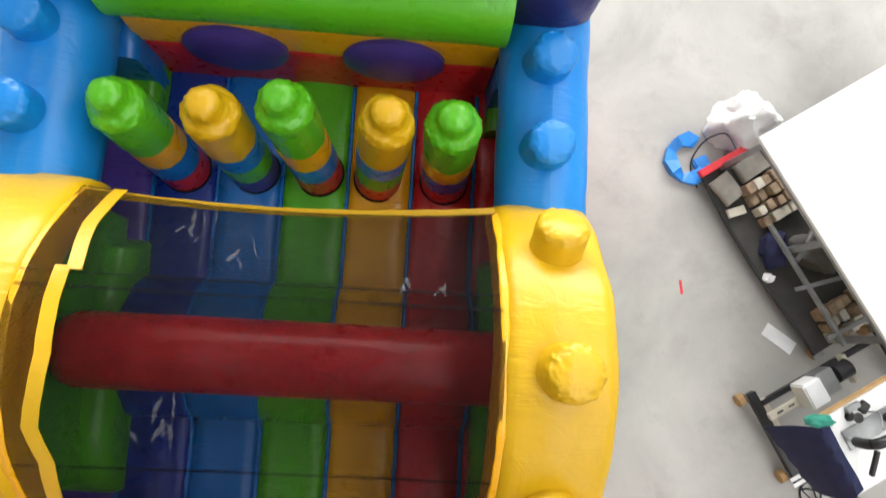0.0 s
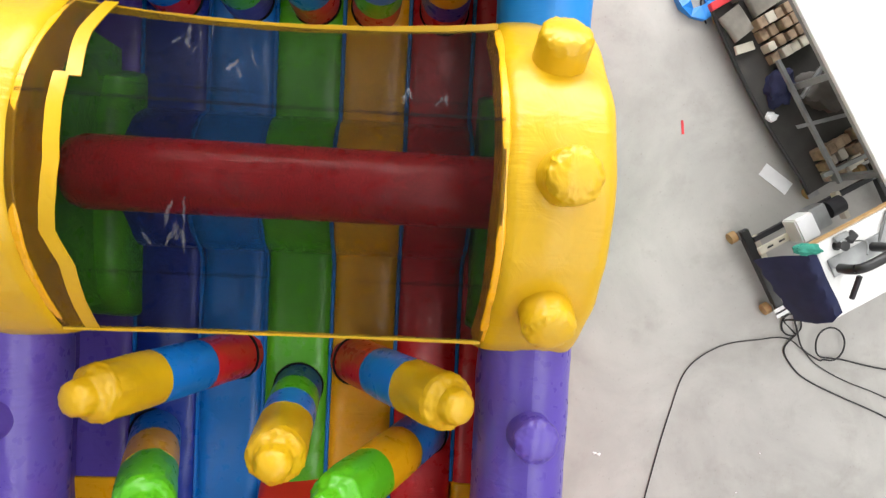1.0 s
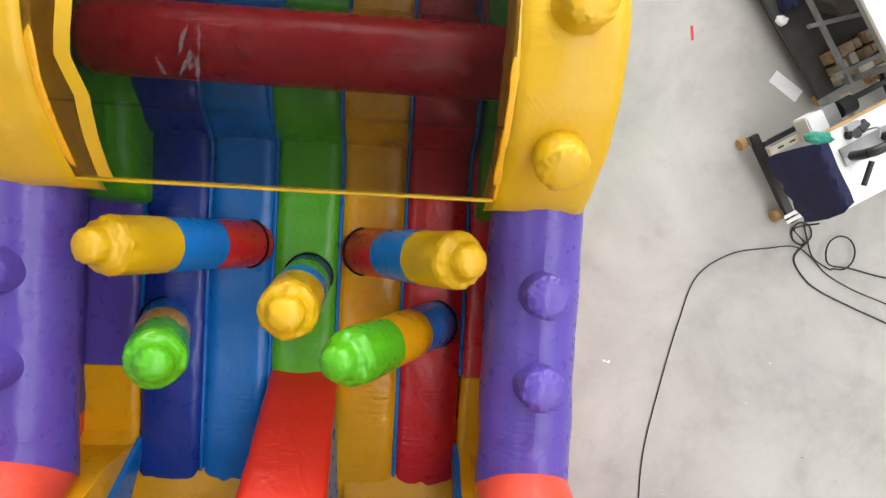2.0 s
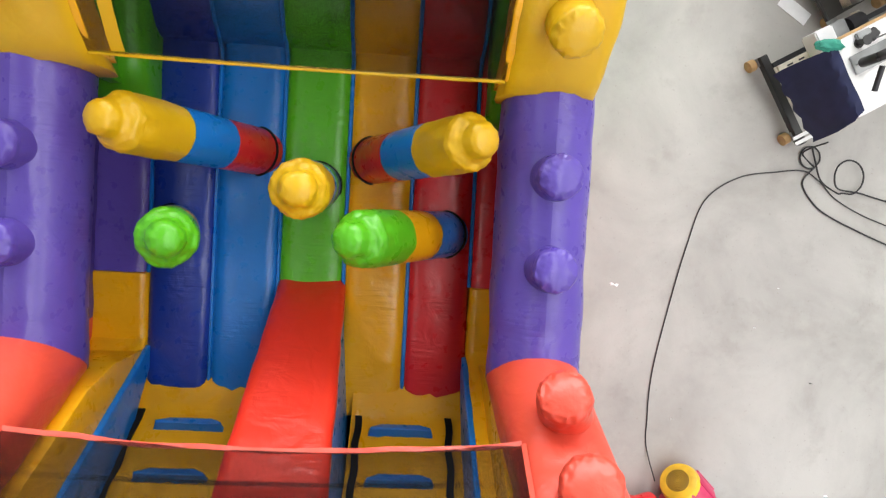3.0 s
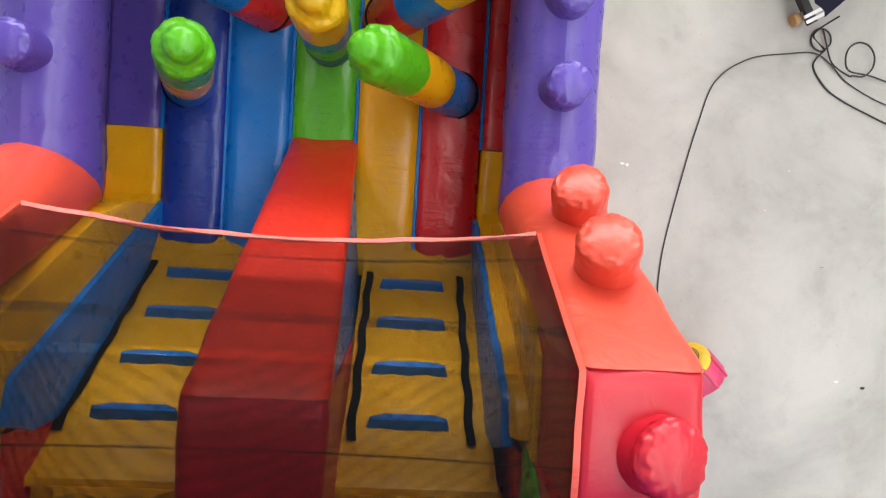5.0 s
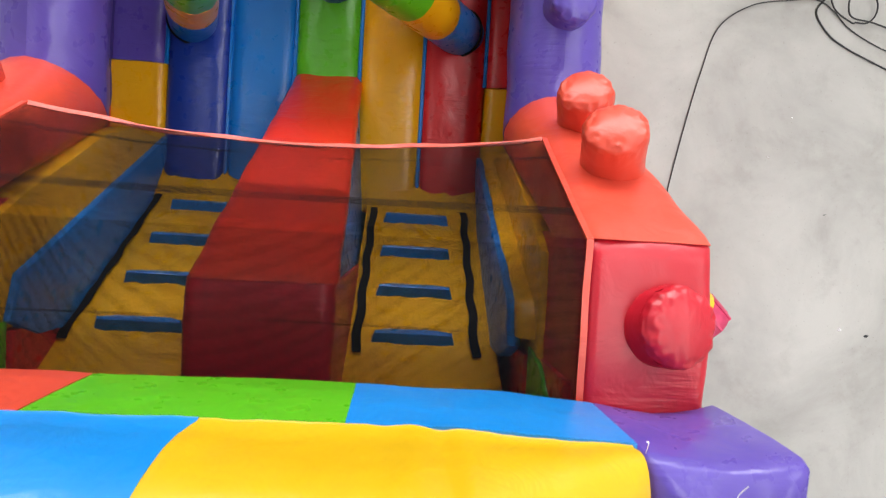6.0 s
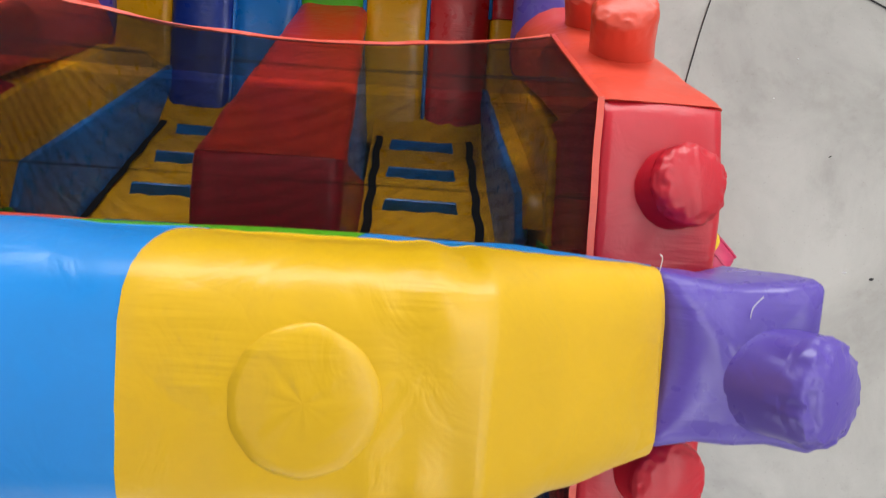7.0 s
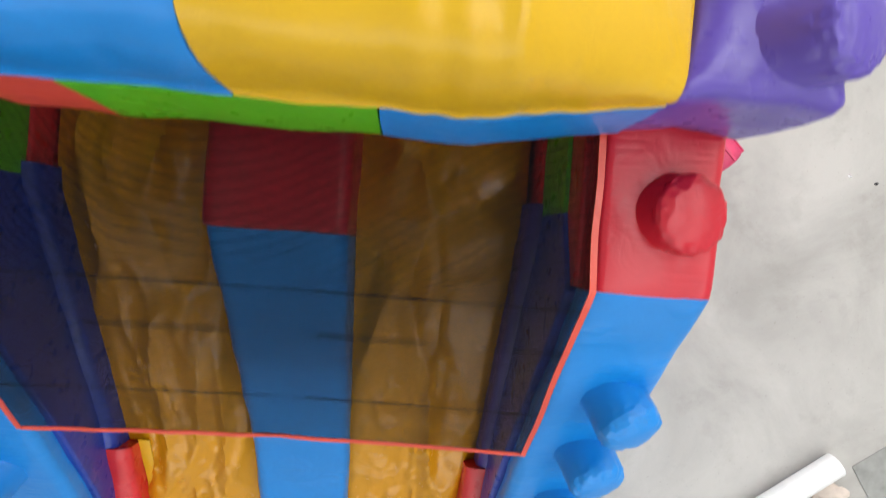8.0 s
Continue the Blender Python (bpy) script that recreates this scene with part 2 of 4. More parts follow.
def pleated(profile, pleats, n=48, crumple=0.05, seed=0):
    """A turned skin whose rim is gathered into uneven pleats; profile rows: radius, height, depth of the pleats."""
    rnd = random.Random(seed)
    deep = [rnd.uniform(0.2, 1.0) for _ in range(pleats)]
    tall = [rnd.uniform(-1, 1) for _ in range(pleats)]
    rings = []
    fine = []
    for p, q in zip(profile, profile[1:]):
        steps = 3 if max(p[2], q[2]) > 0.02 else 1
        fine += [tuple(u + (w - u) * k / steps for u, w in zip(p, q)) for k in range(steps)]
    for r, z, d in fine + [profile[-1]]:
        ring = []
        for i in range(n):
            a = 2 * math.pi * i / n
            f = (pleats * (i / n + 0.035 * noise.noise(Vector((math.cos(a) * 1.5, math.sin(a) * 1.5, seed))))) % pleats
            k = int(f) % pleats
            g = math.sin(math.pi * (f - int(f)))
            amp = deep[k] * d * 0.2
            wob = crumple * (noise.noise(Vector((math.cos(a) * 2.2 + seed, math.sin(a) * 2.2, z * 6))) + (d > 0.02) * 0.9 * noise.noise(Vector((math.cos(a) * 5 * r * 8, math.sin(a) * 5 * r * 8, seed + z * 20))))
            c, s_ = math.cos(a) * r, math.sin(a) * r
            ridge = abs(noise.noise(Vector((c * 22 + seed, s_ * 22, z * 16)))) + 0.5 * abs(noise.noise(Vector((c * 45, s_ * 45 + seed, z * 34))))
            wob -= min(d, 0.06) * 0.9 * ridge
            rr = r * (1 + wob) * (1 - amp * (1 - g))
            ring.append((rr * math.cos(a), rr * math.sin(a), z + amp * 0.25 * r * tall[k] * g + 1.2 * r * wob * d - 0.16 * r * ridge * min(1.0, d * 14)))
        rings.append(ring)
    return loft(rings)


def stud_mesh(r, h, seed):
    e = 0.022
    return pleated([(r * 1.10, -0.06, 0), (r * 1.03, 0.0, 0.01), (r * 1.0, h * 0.35, 0.01), (r * 1.0, h * 0.65, 0.02), (r * 1.0, h - 2 * e, 0.035), (r * 1.01, h - e, 0.08), (r * 0.96, h - e * 0.2, 0.11),
                    (r * 0.84, h + e * 0.35, 0.07), (r * 0.66, h + e * 0.6, 0.025), (r * 0.4, h + e * 0.9, 0.008), (0.01, h + e, 0)], 19, 76, 0.03, seed)


def disc_mesh(r, h, seed):
    return lathe([(r * 1.03, -0.03), (r * 1.02, h * 0.3), (r * 0.99, h * 0.7), (r * 0.93, h * 0.95), (r * 0.8, h * 1.05), (r * 0.5, h * 1.15), (r * 0.25, h * 1.2), (0.004, h * 1.21)], 56, 0.025, seed)


def stud(parent, base, direction, material, r=0.11, h=0.13, seed=0):
    return part("stud", stud_mesh(r, h, seed), material, parent, at=aim(base, direction))


def box(x0, x1, y0, y1, z0, z1, bevel=0.0):
    bm = bmesh.new()
    bmesh.ops.create_cube(bm, size=1.0)
    for v in bm.verts:
        v.co = ((x0 + x1) / 2 + v.co.x * (x1 - x0), (y0 + y1) / 2 + v.co.y * (y1 - y0), (z0 + z1) / 2 + v.co.z * (z1 - z0))
    if bevel:
        bmesh.ops.bevel(bm, geom=bm.edges[:], offset=bevel, segments=2, affect="EDGES")
    return bm


def tube(points, r, n=8):
    """A round bar or cable along points."""
    rings = []
    pts = [Vector(p) for p in points]
    for i, p in enumerate(pts):
        t = (pts[min(i + 1, len(pts) - 1)] - pts[max(i - 1, 0)]).normalized()
        u = t.cross(Vector((0, 0, 1)) if abs(t.z) < 0.9 else Vector((1, 0, 0))).normalized()
        w = t.cross(u)
        rings.append([tuple(p + r * (math.cos(2 * math.pi * k / n) * u + math.sin(2 * math.pi * k / n) * w)) for k in range(n)])
    return loft(rings)


def spline(points, per=8):
    pts = [Vector(p) for p in points]
    out = []
    for i in range(len(pts) - 1):
        a, b, c, d = pts[max(i - 1, 0)], pts[i], pts[i + 1], pts[min(i + 2, len(pts) - 1)]
        for k in range(per):
            t = k / per
            out.append(0.5 * (2 * b + (c - a) * t + (2 * a - 5 * b + 4 * c - d) * t * t + (3 * b - a - 3 * c + d) * t ** 3))
    return out + [pts[-1]]


def band(points, width, across, thick=0.006):
    """A flat strap along points, wide along the vector across."""
    a = Vector(across).normalized() * width / 2
    rings = []
    pts = [Vector(p) for p in points]
    for i, p in enumerate(pts):
        t = (pts[min(i + 1, len(pts) - 1)] - pts[max(i - 1, 0)]).normalized()
        nrm = t.cross(a).normalized() * thick / 2
        rings.append([tuple(p - a - nrm), tuple(p + a - nrm), tuple(p + a + nrm), tuple(p - a + nrm)])
    return loft(rings)


# ---- the hall: its floor, with unseen walls and roof added round it ----
def slab(name, x0, x1, y0, y1, z0, z1, material, label, category):
    ob = part(name, box(x0, x1, y0, y1, z0, z1), material, None, label, smooth=False)
    return tagged(ob, label, category, kind="structure")


def hall():
    (xa, xb), (ya, yb), h = HALL_X, HALL_Y, HALL_H
    bm = bmesh.new()
    bmesh.ops.create_grid(bm, x_segments=40, y_segments=40, size=60)
    tagged(part("floor", bm, CONCRETE, None, smooth=False), "pale grey stained concrete workshop floor", "floor", kind="structure")
    slab("wall_east", xb, xb + 0.25, ya - 0.25, yb + 0.25, 0, h, WALL_PAINT, "unseen pale painted hall wall", "wall")
    slab("wall_west", xa - 0.25, xa, ya - 0.25, yb + 0.25, 0, h, WALL_PAINT, "unseen pale painted hall wall", "wall")
    wa, wb, sill, head = LAMP_OPENING
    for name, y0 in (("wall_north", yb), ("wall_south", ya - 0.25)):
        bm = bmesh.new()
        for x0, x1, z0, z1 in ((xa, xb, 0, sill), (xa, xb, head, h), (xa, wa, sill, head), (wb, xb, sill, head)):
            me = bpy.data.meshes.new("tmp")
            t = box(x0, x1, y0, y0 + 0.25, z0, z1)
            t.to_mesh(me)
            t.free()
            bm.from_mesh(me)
        tagged(part(name, bm, WALL_PAINT, None, smooth=False), "unseen pale painted hall wall with an added lamp opening", "wall", kind="structure")
    # roof sheets between the added lamp openings
    edges = [xa - 0.25]
    for cx, w, _ in ROOF_LAMPS:
        edges += [cx - w / 2, cx + w / 2]
    edges.append(xb + 0.25)
    bm = bmesh.new()
    for a, b in zip(edges[::2], edges[1::2]):
        me = bpy.data.meshes.new("tmp")
        t = box(a, b, ya - 0.25, yb + 0.25, h, h + 0.12)
        t.to_mesh(me)
        t.free()
        bm.from_mesh(me)
    tagged(part("ceiling", bm, ROOF, None, smooth=False), "unseen light sheet metal hall roof with added lamp openings", "ceiling", kind="structure")


hall()

# ---- the inflatable obstacle course ----
course = thing("inflatable_obstacle_course", "multicoloured inflatable vinyl obstacle course standing on the concrete floor", "inflatable")
SEAMS = [-1.40, -1.035, -0.645, -0.25, 0.155, 0.558, 0.952, 1.33]
FLOOR_Z = 0.50


def lane_z(y):
    """The bouncing floor swells into a low hump under the roller."""
    d = min(1.0, abs(y + 0.125) / 0.41)
    return FLOOR_Z + 0.33 * (1 - d ** 2.2) ** 0.6


def floor_strip(x0, x1, y0, y1, material, label, seed, hump=True):
    n = 16
    rings = []
    steps = int((y1 - y0) / 0.013)
    ys = [y0 + (y1 - y0) * i / steps for i in range(steps + 1)]
    for y in ys:
        top = lane_z(y) if hump else FLOOR_Z
        ring = [(x0, y, 0.02), (x1, y, 0.02)]
        for i in range(n + 1):
            u = i / n
            # the sewn edges pucker here and there into short cross folds
            near = math.exp(-min(u, 1 - u) * (x1 - x0) / 0.045)
            patch = max(0.0, noise.noise(Vector((y * 2.6, seed * 3.1 + (u > 0.5) * 9.7, 0))) - 0.02)
            pucker = 0.016 * near * patch * noise.noise(Vector((y * 34, seed + (u > 0.5) * 5.0, u * 2)))
            ring.append((x1 + (x0 - x1) * u, y, top - 0.055 + 0.055 * math.sqrt(max(0.0, 1 - (2 * u - 1) ** 4)) + pucker))
        rings.append(ring)
    return part("floor_strip", puff(loft(rings), 0.006, 6, seed), material, course, label)


FRONT, BACK = -2.80, 1.62
floor_strip(SEAMS[0], SEAMS[1], -1.96, BACK, PURPLE, "purple floor strip", 1, False)
floor_strip(SEAMS[1], SEAMS[2], FRONT, BACK, NAVY, "navy blue floor strip", 2)
floor_strip(SEAMS[2], SEAMS[3], FRONT, BACK, BLUE, "blue floor strip", 3)
floor_strip(SEAMS[3], SEAMS[4], FRONT, BACK, GREEN, "green floor strip", 4)
floor_strip(SEAMS[4], SEAMS[5], FRONT, BACK, ORANGE, "orange-yellow floor strip", 5)
floor_strip(SEAMS[5], SEAMS[6], FRONT, BACK, RED, "red floor strip", 6)
floor_strip(SEAMS[6], SEAMS[7], -1.96, BACK, RED, "red floor strip", 7, False)
for i, x in enumerate(SEAMS[1:7]):
    pts = [(x, FRONT + (BACK - FRONT) * k / 60, lane_z(FRONT + (BACK - FRONT) * k / 60) - 0.035) for k in range(61)]
    if i in (0, 5):
        pts = [(x, -1.96 + (BACK + 1.96) * k / 50, lane_z(-1.96 + (BACK + 1.96) * k / 50) - 0.035) for k in range(51)]
    part("seam_piping", tube(pts, 0.013, 6), BLUE, course, "blue seam piping")

# side walls: a fat tube on a narrower web
WALL_IN, WALL_OUT, WALL_Z = 0.985, 1.465, 1.44


def side(sign, x0, x1):
    return (x0, x1) if sign > 0 else (-x1, -x0)


def web(sign, profile, material, seed):
    a, b = side(sign, 1.345, 1.44)
    wall_part("wall_web", a, b, profile, 0.03, material, course, seed=seed)


for sign in (1, -1):
    out = 0.0 if sign > 0 else 0.085
    a, b = side(sign, WALL_IN + out, WALL_OUT + out)
    rings = []
    for y, _ in resample([(-2.21, 0), (-1.9, 0), (-0.80, 0)], 0.06):
        lean = 0.55 * min(1.0, max(0.0, (-1.9 - y) / 0.31))
        rings.append([(u, y - lean * (WALL_Z - v), v) for u, v in rounded(a, b, 0.93, WALL_Z, 0.24)])
    w = part("wall_tube", puff(loft(rings), 0.012, 5, 3 * sign), PURPLE, course, "purple wall tube with studs")
    for k, y in enumerate((-1.30, -1.745)):
        stud(w, (sign * (1.225 + out), y - 0.015, 1.41), (sign * 0.08, 0, 1), PURPLE, 0.112, 0.15, k + 10 + sign)
    web(sign, [(-2.3, 1.15), (-0.8, 1.15)], DEEP if sign < 0 else RED, 1)
    a, b = side(sign, WALL_IN + 0.6 * out, WALL_OUT + out)
    w = wall_part("wall_tube", a, b, [(0.58, WALL_Z), (1.95, WALL_Z)], 0.24, SKY, course, "sky-blue wall tube with studs", base=0.93, seed=5 * sign)
    for k, y in enumerate((0.96, 1.41)):
        stud(w, (sign * (1.20 + 1.25 * out), y, 1.41), (sign * 0.08, 0, 1), SKY, 0.118, 0.15, k + 17 + sign)
    web(sign, [(0.5, 1.15), (1.95, 1.15)], DEEP if sign < 0 else RED, 2)
    # tall corner post at the back
    bm = lathe([(0.23, 0.0), (0.27, 0.05), (0.28, 0.6), (0.28, 1.6), (0.26, 1.76), (0.2, 1.86), (0.1, 1.92), (0.01, 1.93)], 36, 0.02, 4)
    part("corner_post", bm, INK, course, "dark blue corner post", at=Matrix.Translation((sign * 1.20, 1.87, 0)))
    # yellow humped wall beside the roller tunnel
    prof = []
    for i in range(33):
        f = -1 + 2 * i / 32
        prof.append((-0.125 + 0.79 * f, 1.40 + 0.54 * (1 - abs(f) ** 2.3)))
    a, b = side(sign, 0.955, 1.425 + out)
    rings = [[(u, y, v) for u, v in rounded(a, b, z - 0.30, z, 0.08, bulge=0.015)] for y, z in prof]
    # its inner face: an arched panel of another yellow over a green one
    ia, ib = side(sign, 0.936, 0.975)
    panel = [[(u, y, v) for u, v in rounded(ia, ib, z - 0.27, z - 0.035, 0.012)] for y, z in prof[1:-1]]
    part("inner_panel", puff(loft(panel), 0.008, 9, 4 * sign), ORANGE, course, "orange-yellow inner face of the tunnel wall")
    ia, ib = side(sign, 1.13, 1.20)
    panel = [[(u, y, v) for u, v in rounded(ia, ib, 0.52, z - 0.265, 0.012)] for y, z in prof[1:-1]]
    part("inner_panel", puff(loft(panel), 0.006, 6, 5 * sign), GREEN, course, "green lower face of the tunnel wall")
    w = part("hump_wall", puff(loft(rings), 0.012, 5, 8 * sign), YELLOW, course, "yellow humped tunnel wall with studs")
    web(sign, [(-0.85, 1.15), (-0.6, 1.3), (0.35, 1.3), (0.6, 1.15)], GREEN, 3)
    for k, (y, z, ny) in enumerate(((0.40, 1.70, 0.85), (-0.10, 1.92, 0.0), (-0.64, 1.70, -0.85))):
        stud(w, (sign * (1.19 + 1.25 * out), y, z), (sign * 0.05, ny, 1), YELLOW, 0.118, 0.17, 20 + k + sign)
    # green bolster inside the tunnel, along the wall
    a, b = side(sign, 0.99, 1.36)
    wall_part("tunnel_bolster", a, b, [(-0.97, 0.48), (-0.93, 0.64), (-0.8, 0.76), (-0.5, 0.82), (0.2, 0.82), (0.42, 0.74), (0.50, 0.5)], 0.12, GREEN, course, "green bolster inside the tunnel", seed=9)

# the roller across the tunnel
bm = lathe([(0.02, -1.12), (0.12, -1.115), (0.17, -1.09), (0.19, -1.03), (0.192, 0.0), (0.19, 1.03), (0.17, 1.09), (0.12, 1.115), (0.02, 1.12)], 40, 0.01, 2)
part("roller", bm, RED, course, "red horizontal roller", at=Matrix.Translation((0, -0.14, 1.12)) @ pose(0, 0, 0, 0, 90, 0))

# back wall with two round discs
def across(name, ring, x0, x1, material, label, seed, parent=course):
    rings = [[(x0 + (x1 - x0) * i / 24, y, z) for y, z in ring] for i in range(25)]
    return part(name, puff(loft(rings), 0.008, 4, seed), material, parent, label)


across("back_wall_band", rounded(1.58, 1.90, 0.0, 0.92, 0.03), -1.02, 0.99, RED, "red band of the back wall", 31)
across("back_wall_band", rounded(1.575, 1.90, 0.92, 1.22, 0.03), -1.02, 0.99, ORANGE, "orange-yellow band of the back wall", 32)
across("back_wall_tube", rounded(1.50, 1.92, 1.20, 1.66, 0.20), -1.02, 0.99, GREEN, "green top tube of the back wall", 33)
across("back_wall_band", rounded(1.66, 1.94, 1.62, 1.95, 0.1), -1.02, 0.99, ORANGE, "orange-yellow top band of the back wall", 34)
for x in (-0.48, 0.41):
    bm = lathe([(0.29, 0.0), (0.29, 0.03), (0.25, 0.055), (0.15, 0.075), (0.01, 0.08)], 36, 0.03, 3)
    part("disc", bm, DEEP, course, "purple padded disc", at=Matrix.Translation((x, 1.58, 0.95)) @ pose(0, 0, 0, 90, 0, 0) @ Matrix.Diagonal((1, 0.85, 1, 1)))
# stepped corner pads where side strip and back wall meet
for sign in (1, -1):
    a, b = side(sign, 1.0, 1.36)
    wall_part("corner_pad", a, b, [(1.30, 0.66), (1.62, 0.70)], 0.06, GREEN, course, "green corner pad")
    wall_part("corner_pad", a, b, [(1.44, 1.0), (1.62, 1.05)], 0.06, BLUE, course, "blue corner pad")


# pillars with coloured rings and a stud on top
def pillar(base, top, colours, seed):
    """colours: top segment first; base and top are the ends of the axis, the stud included."""
    base, top = Vector(base), Vector(top)
    axis = top - base
    length = axis.length
    holder = tagged(new("pillar"), "colour-ringed inflatable pillar with a stud on top")
    holder.parent = course
    holder.matrix_basis = aim(base, axis)
    r, stud_h = 0.143, 0.11
    body = length - stud_h
    heights = [0.0]
    low = (body - 0.37) / (len(colours) - 1)
    for i in range(len(colours) - 1):
        heights.append(low * (i + 1))
    heights.append(body)
    for i, c in enumerate(colours[::-1]):
        z0, z1 = heights[i], heights[i + 1]
        last = i == len(colours) - 1
        e = 0.06 if i == 0 else 0.0
        prof = [(r, z0 - e, 0), (r * 1.012, z0 + (z1 - z0) * 0.25, 0), (r * 1.012, z0 + (z1 - z0) * 0.6, 0), (r, z1 - (0.06 if last else 0), 0.01 if last else 0)]
        if last:
            prof += [(r * 1.015, z1 - 0.04, 0.05), (r * 0.97, z1 - 0.012, 0.08), (r * 0.87, z1 + 0.006, 0.07), (r * 0.74, z1 + 0.014, 0.04), (r * 0.64, z1 + 0.03, 0.025), (r * 0.62, z1 + stud_h - 0.05, 0.035),
                     (r * 0.58, z1 + stud_h - 0.02, 0.06), (r * 0.46, z1 + stud_h - 0.003, 0.035), (r * 0.25, z1 + stud_h + 0.008, 0.02), (0.008, z1 + stud_h + 0.01, 0)]
        part("ring_segment", pleated(prof, 13, 52, 0.055 if last else 0.015, seed + i), c, holder)
    ring = [(r * 1.03 * math.cos(a), r * 1.03 * math.sin(a), 0.0) for a in [2 * math.pi * k / 32 for k in range(33)]]
    part("base_piping", tube(ring, 0.008, 6), BLACK, holder)
    return holder


def pillar_at(base_xy, top, colours, seed):
    pillar((base_xy[0], base_xy[1], FLOOR_Z - 0.01), top, colours, seed)


for seed, (bx, by, top, colours) in enumerate([
    (-0.835, 0.96, (-0.88, 1.03, 1.57), (GREEN, ORANGE, BLUE, RED)),
    (-0.418, 0.98, (-0.44, 1.02, 1.57), (YELLOW, BLUE, GREEN, DEEP)),
    (-0.02, 0.99, (-0.10, 1.08, 1.58), (GREEN, ORANGE, BLUE, RED)),
    (0.345, 0.98, (0.42, 1.05, 1.56), (YELLOW, BLUE, GREEN, RED)),
    (0.76, 0.99, (0.735, 1.05, 1.56), (GREEN, ORANGE, NAVY, RED)),
    (-0.405, -1.18, (-0.885, -1.175, 1.56), (YELLOW, BLUE, RED)),
    (-0.88, -1.68, (-0.555, -1.705, 1.56), (GREEN, ORANGE, BLUE)),
    (-0.03, -1.37, (0.02, -1.45, 1.60), (YELLOW, BLUE, GREEN, NAVY)),
    (0.315, -1.195, (0.875, -1.165, 1.56), (YELLOW, BLUE, RED)),
    (0.77, -1.63, (0.24, -1.665, 1.57), (GREEN, ORANGE, BLUE)),
]):
    pillar_at((bx, by), top, colours, seed * 7)

# ---- climb, platform and slide ----
# red shoulders: up the climb, along the platform
for sign in (1, -1):
    a, b = side(sign, 1.055, 1.475)
    rings = []
    for y, z, f in resample([(-2.20, WALL_Z, 0.0), (-2.45, 1.86, 0.4), (-2.70, 2.28, 0.8), (-2.885, 2.585, 1.0)], 0.05):
        out = 0.0 if sign > 0 else 0.085 * (1 - f)
        ia, ib = side(sign, WALL_IN + out + 0.07 * f, WALL_OUT + out + 0.01 * f)
        rings.append([(u, y - 0.55 * (1 - f) * (z - v), v) for u, v in rounded(ia, ib, z - 0.51, z, 0.24 - 0.18 * f)])
    w = part("climb_wall", puff(loft(rings), 0.01, 5, 40 + sign), LIT_RED, course, "red sloping wall with studs, paled by painted light")
    web(sign, [(-2.2, 1.15), (-2.9, 2.3)], LIT_RED, 4)
    for k, (y, z) in enumerate(((-2.31, 1.64), (-2.545, 2.03))):
        stud(w, ((1.272 if sign > 0 else -1.37) + 0.01 * k, y - 0.085 + 0.015 * k, z + 0.06), (-0.3 * sign, 0.75, 1), LIT_RED, 0.122, 0.24, 50 + k + sign)
    w = wall_part("platform_wall", a, b, [(-2.865, 2.535), (-2.895, 2.586), (-2.95, 2.60), (-4.27, 2.60), (-4.31, 2.585)], 0.05, CRIMSON, course, "red flat-topped platform wall with studs", seed=44 + sign, wob=0.012)
    for k, y in enumerate((-3.15, -4.04)):
        stud(w, (sign * 1.315, y, 2.575), (sign * 0.22, 0.10 if k == 0 else -0.08, 1), CRIMSON, 0.128, 0.115, 60 + k + sign)
    w = wall_part("slide_wall", a, b, [(-4.31, 2.585), (-5.09, 1.80), (-6.2, 0.75), (-6.6, 0.55)], 0.06, SKY, course, "sky-blue sloping slide wall with studs", seed=47 + sign)
    for k, (y, z) in enumerate(((-4.74, 2.15), (-5.06, 1.83), (-5.4, 1.5))):
        stud(w, (sign * 1.33, y, z - 0.02), (sign * 0.35, -0.9, 1), SKY, 0.125, 0.17, 70 + k + sign)

SLOPE = (1.62 - 0.60) / (3.457 - 2.79)


def climb_z(y):
    return 0.60 + (-2.79 - y) * SLOPE


PLAT_Y, PLAT_Z = -3.60, climb_z(-3.60)
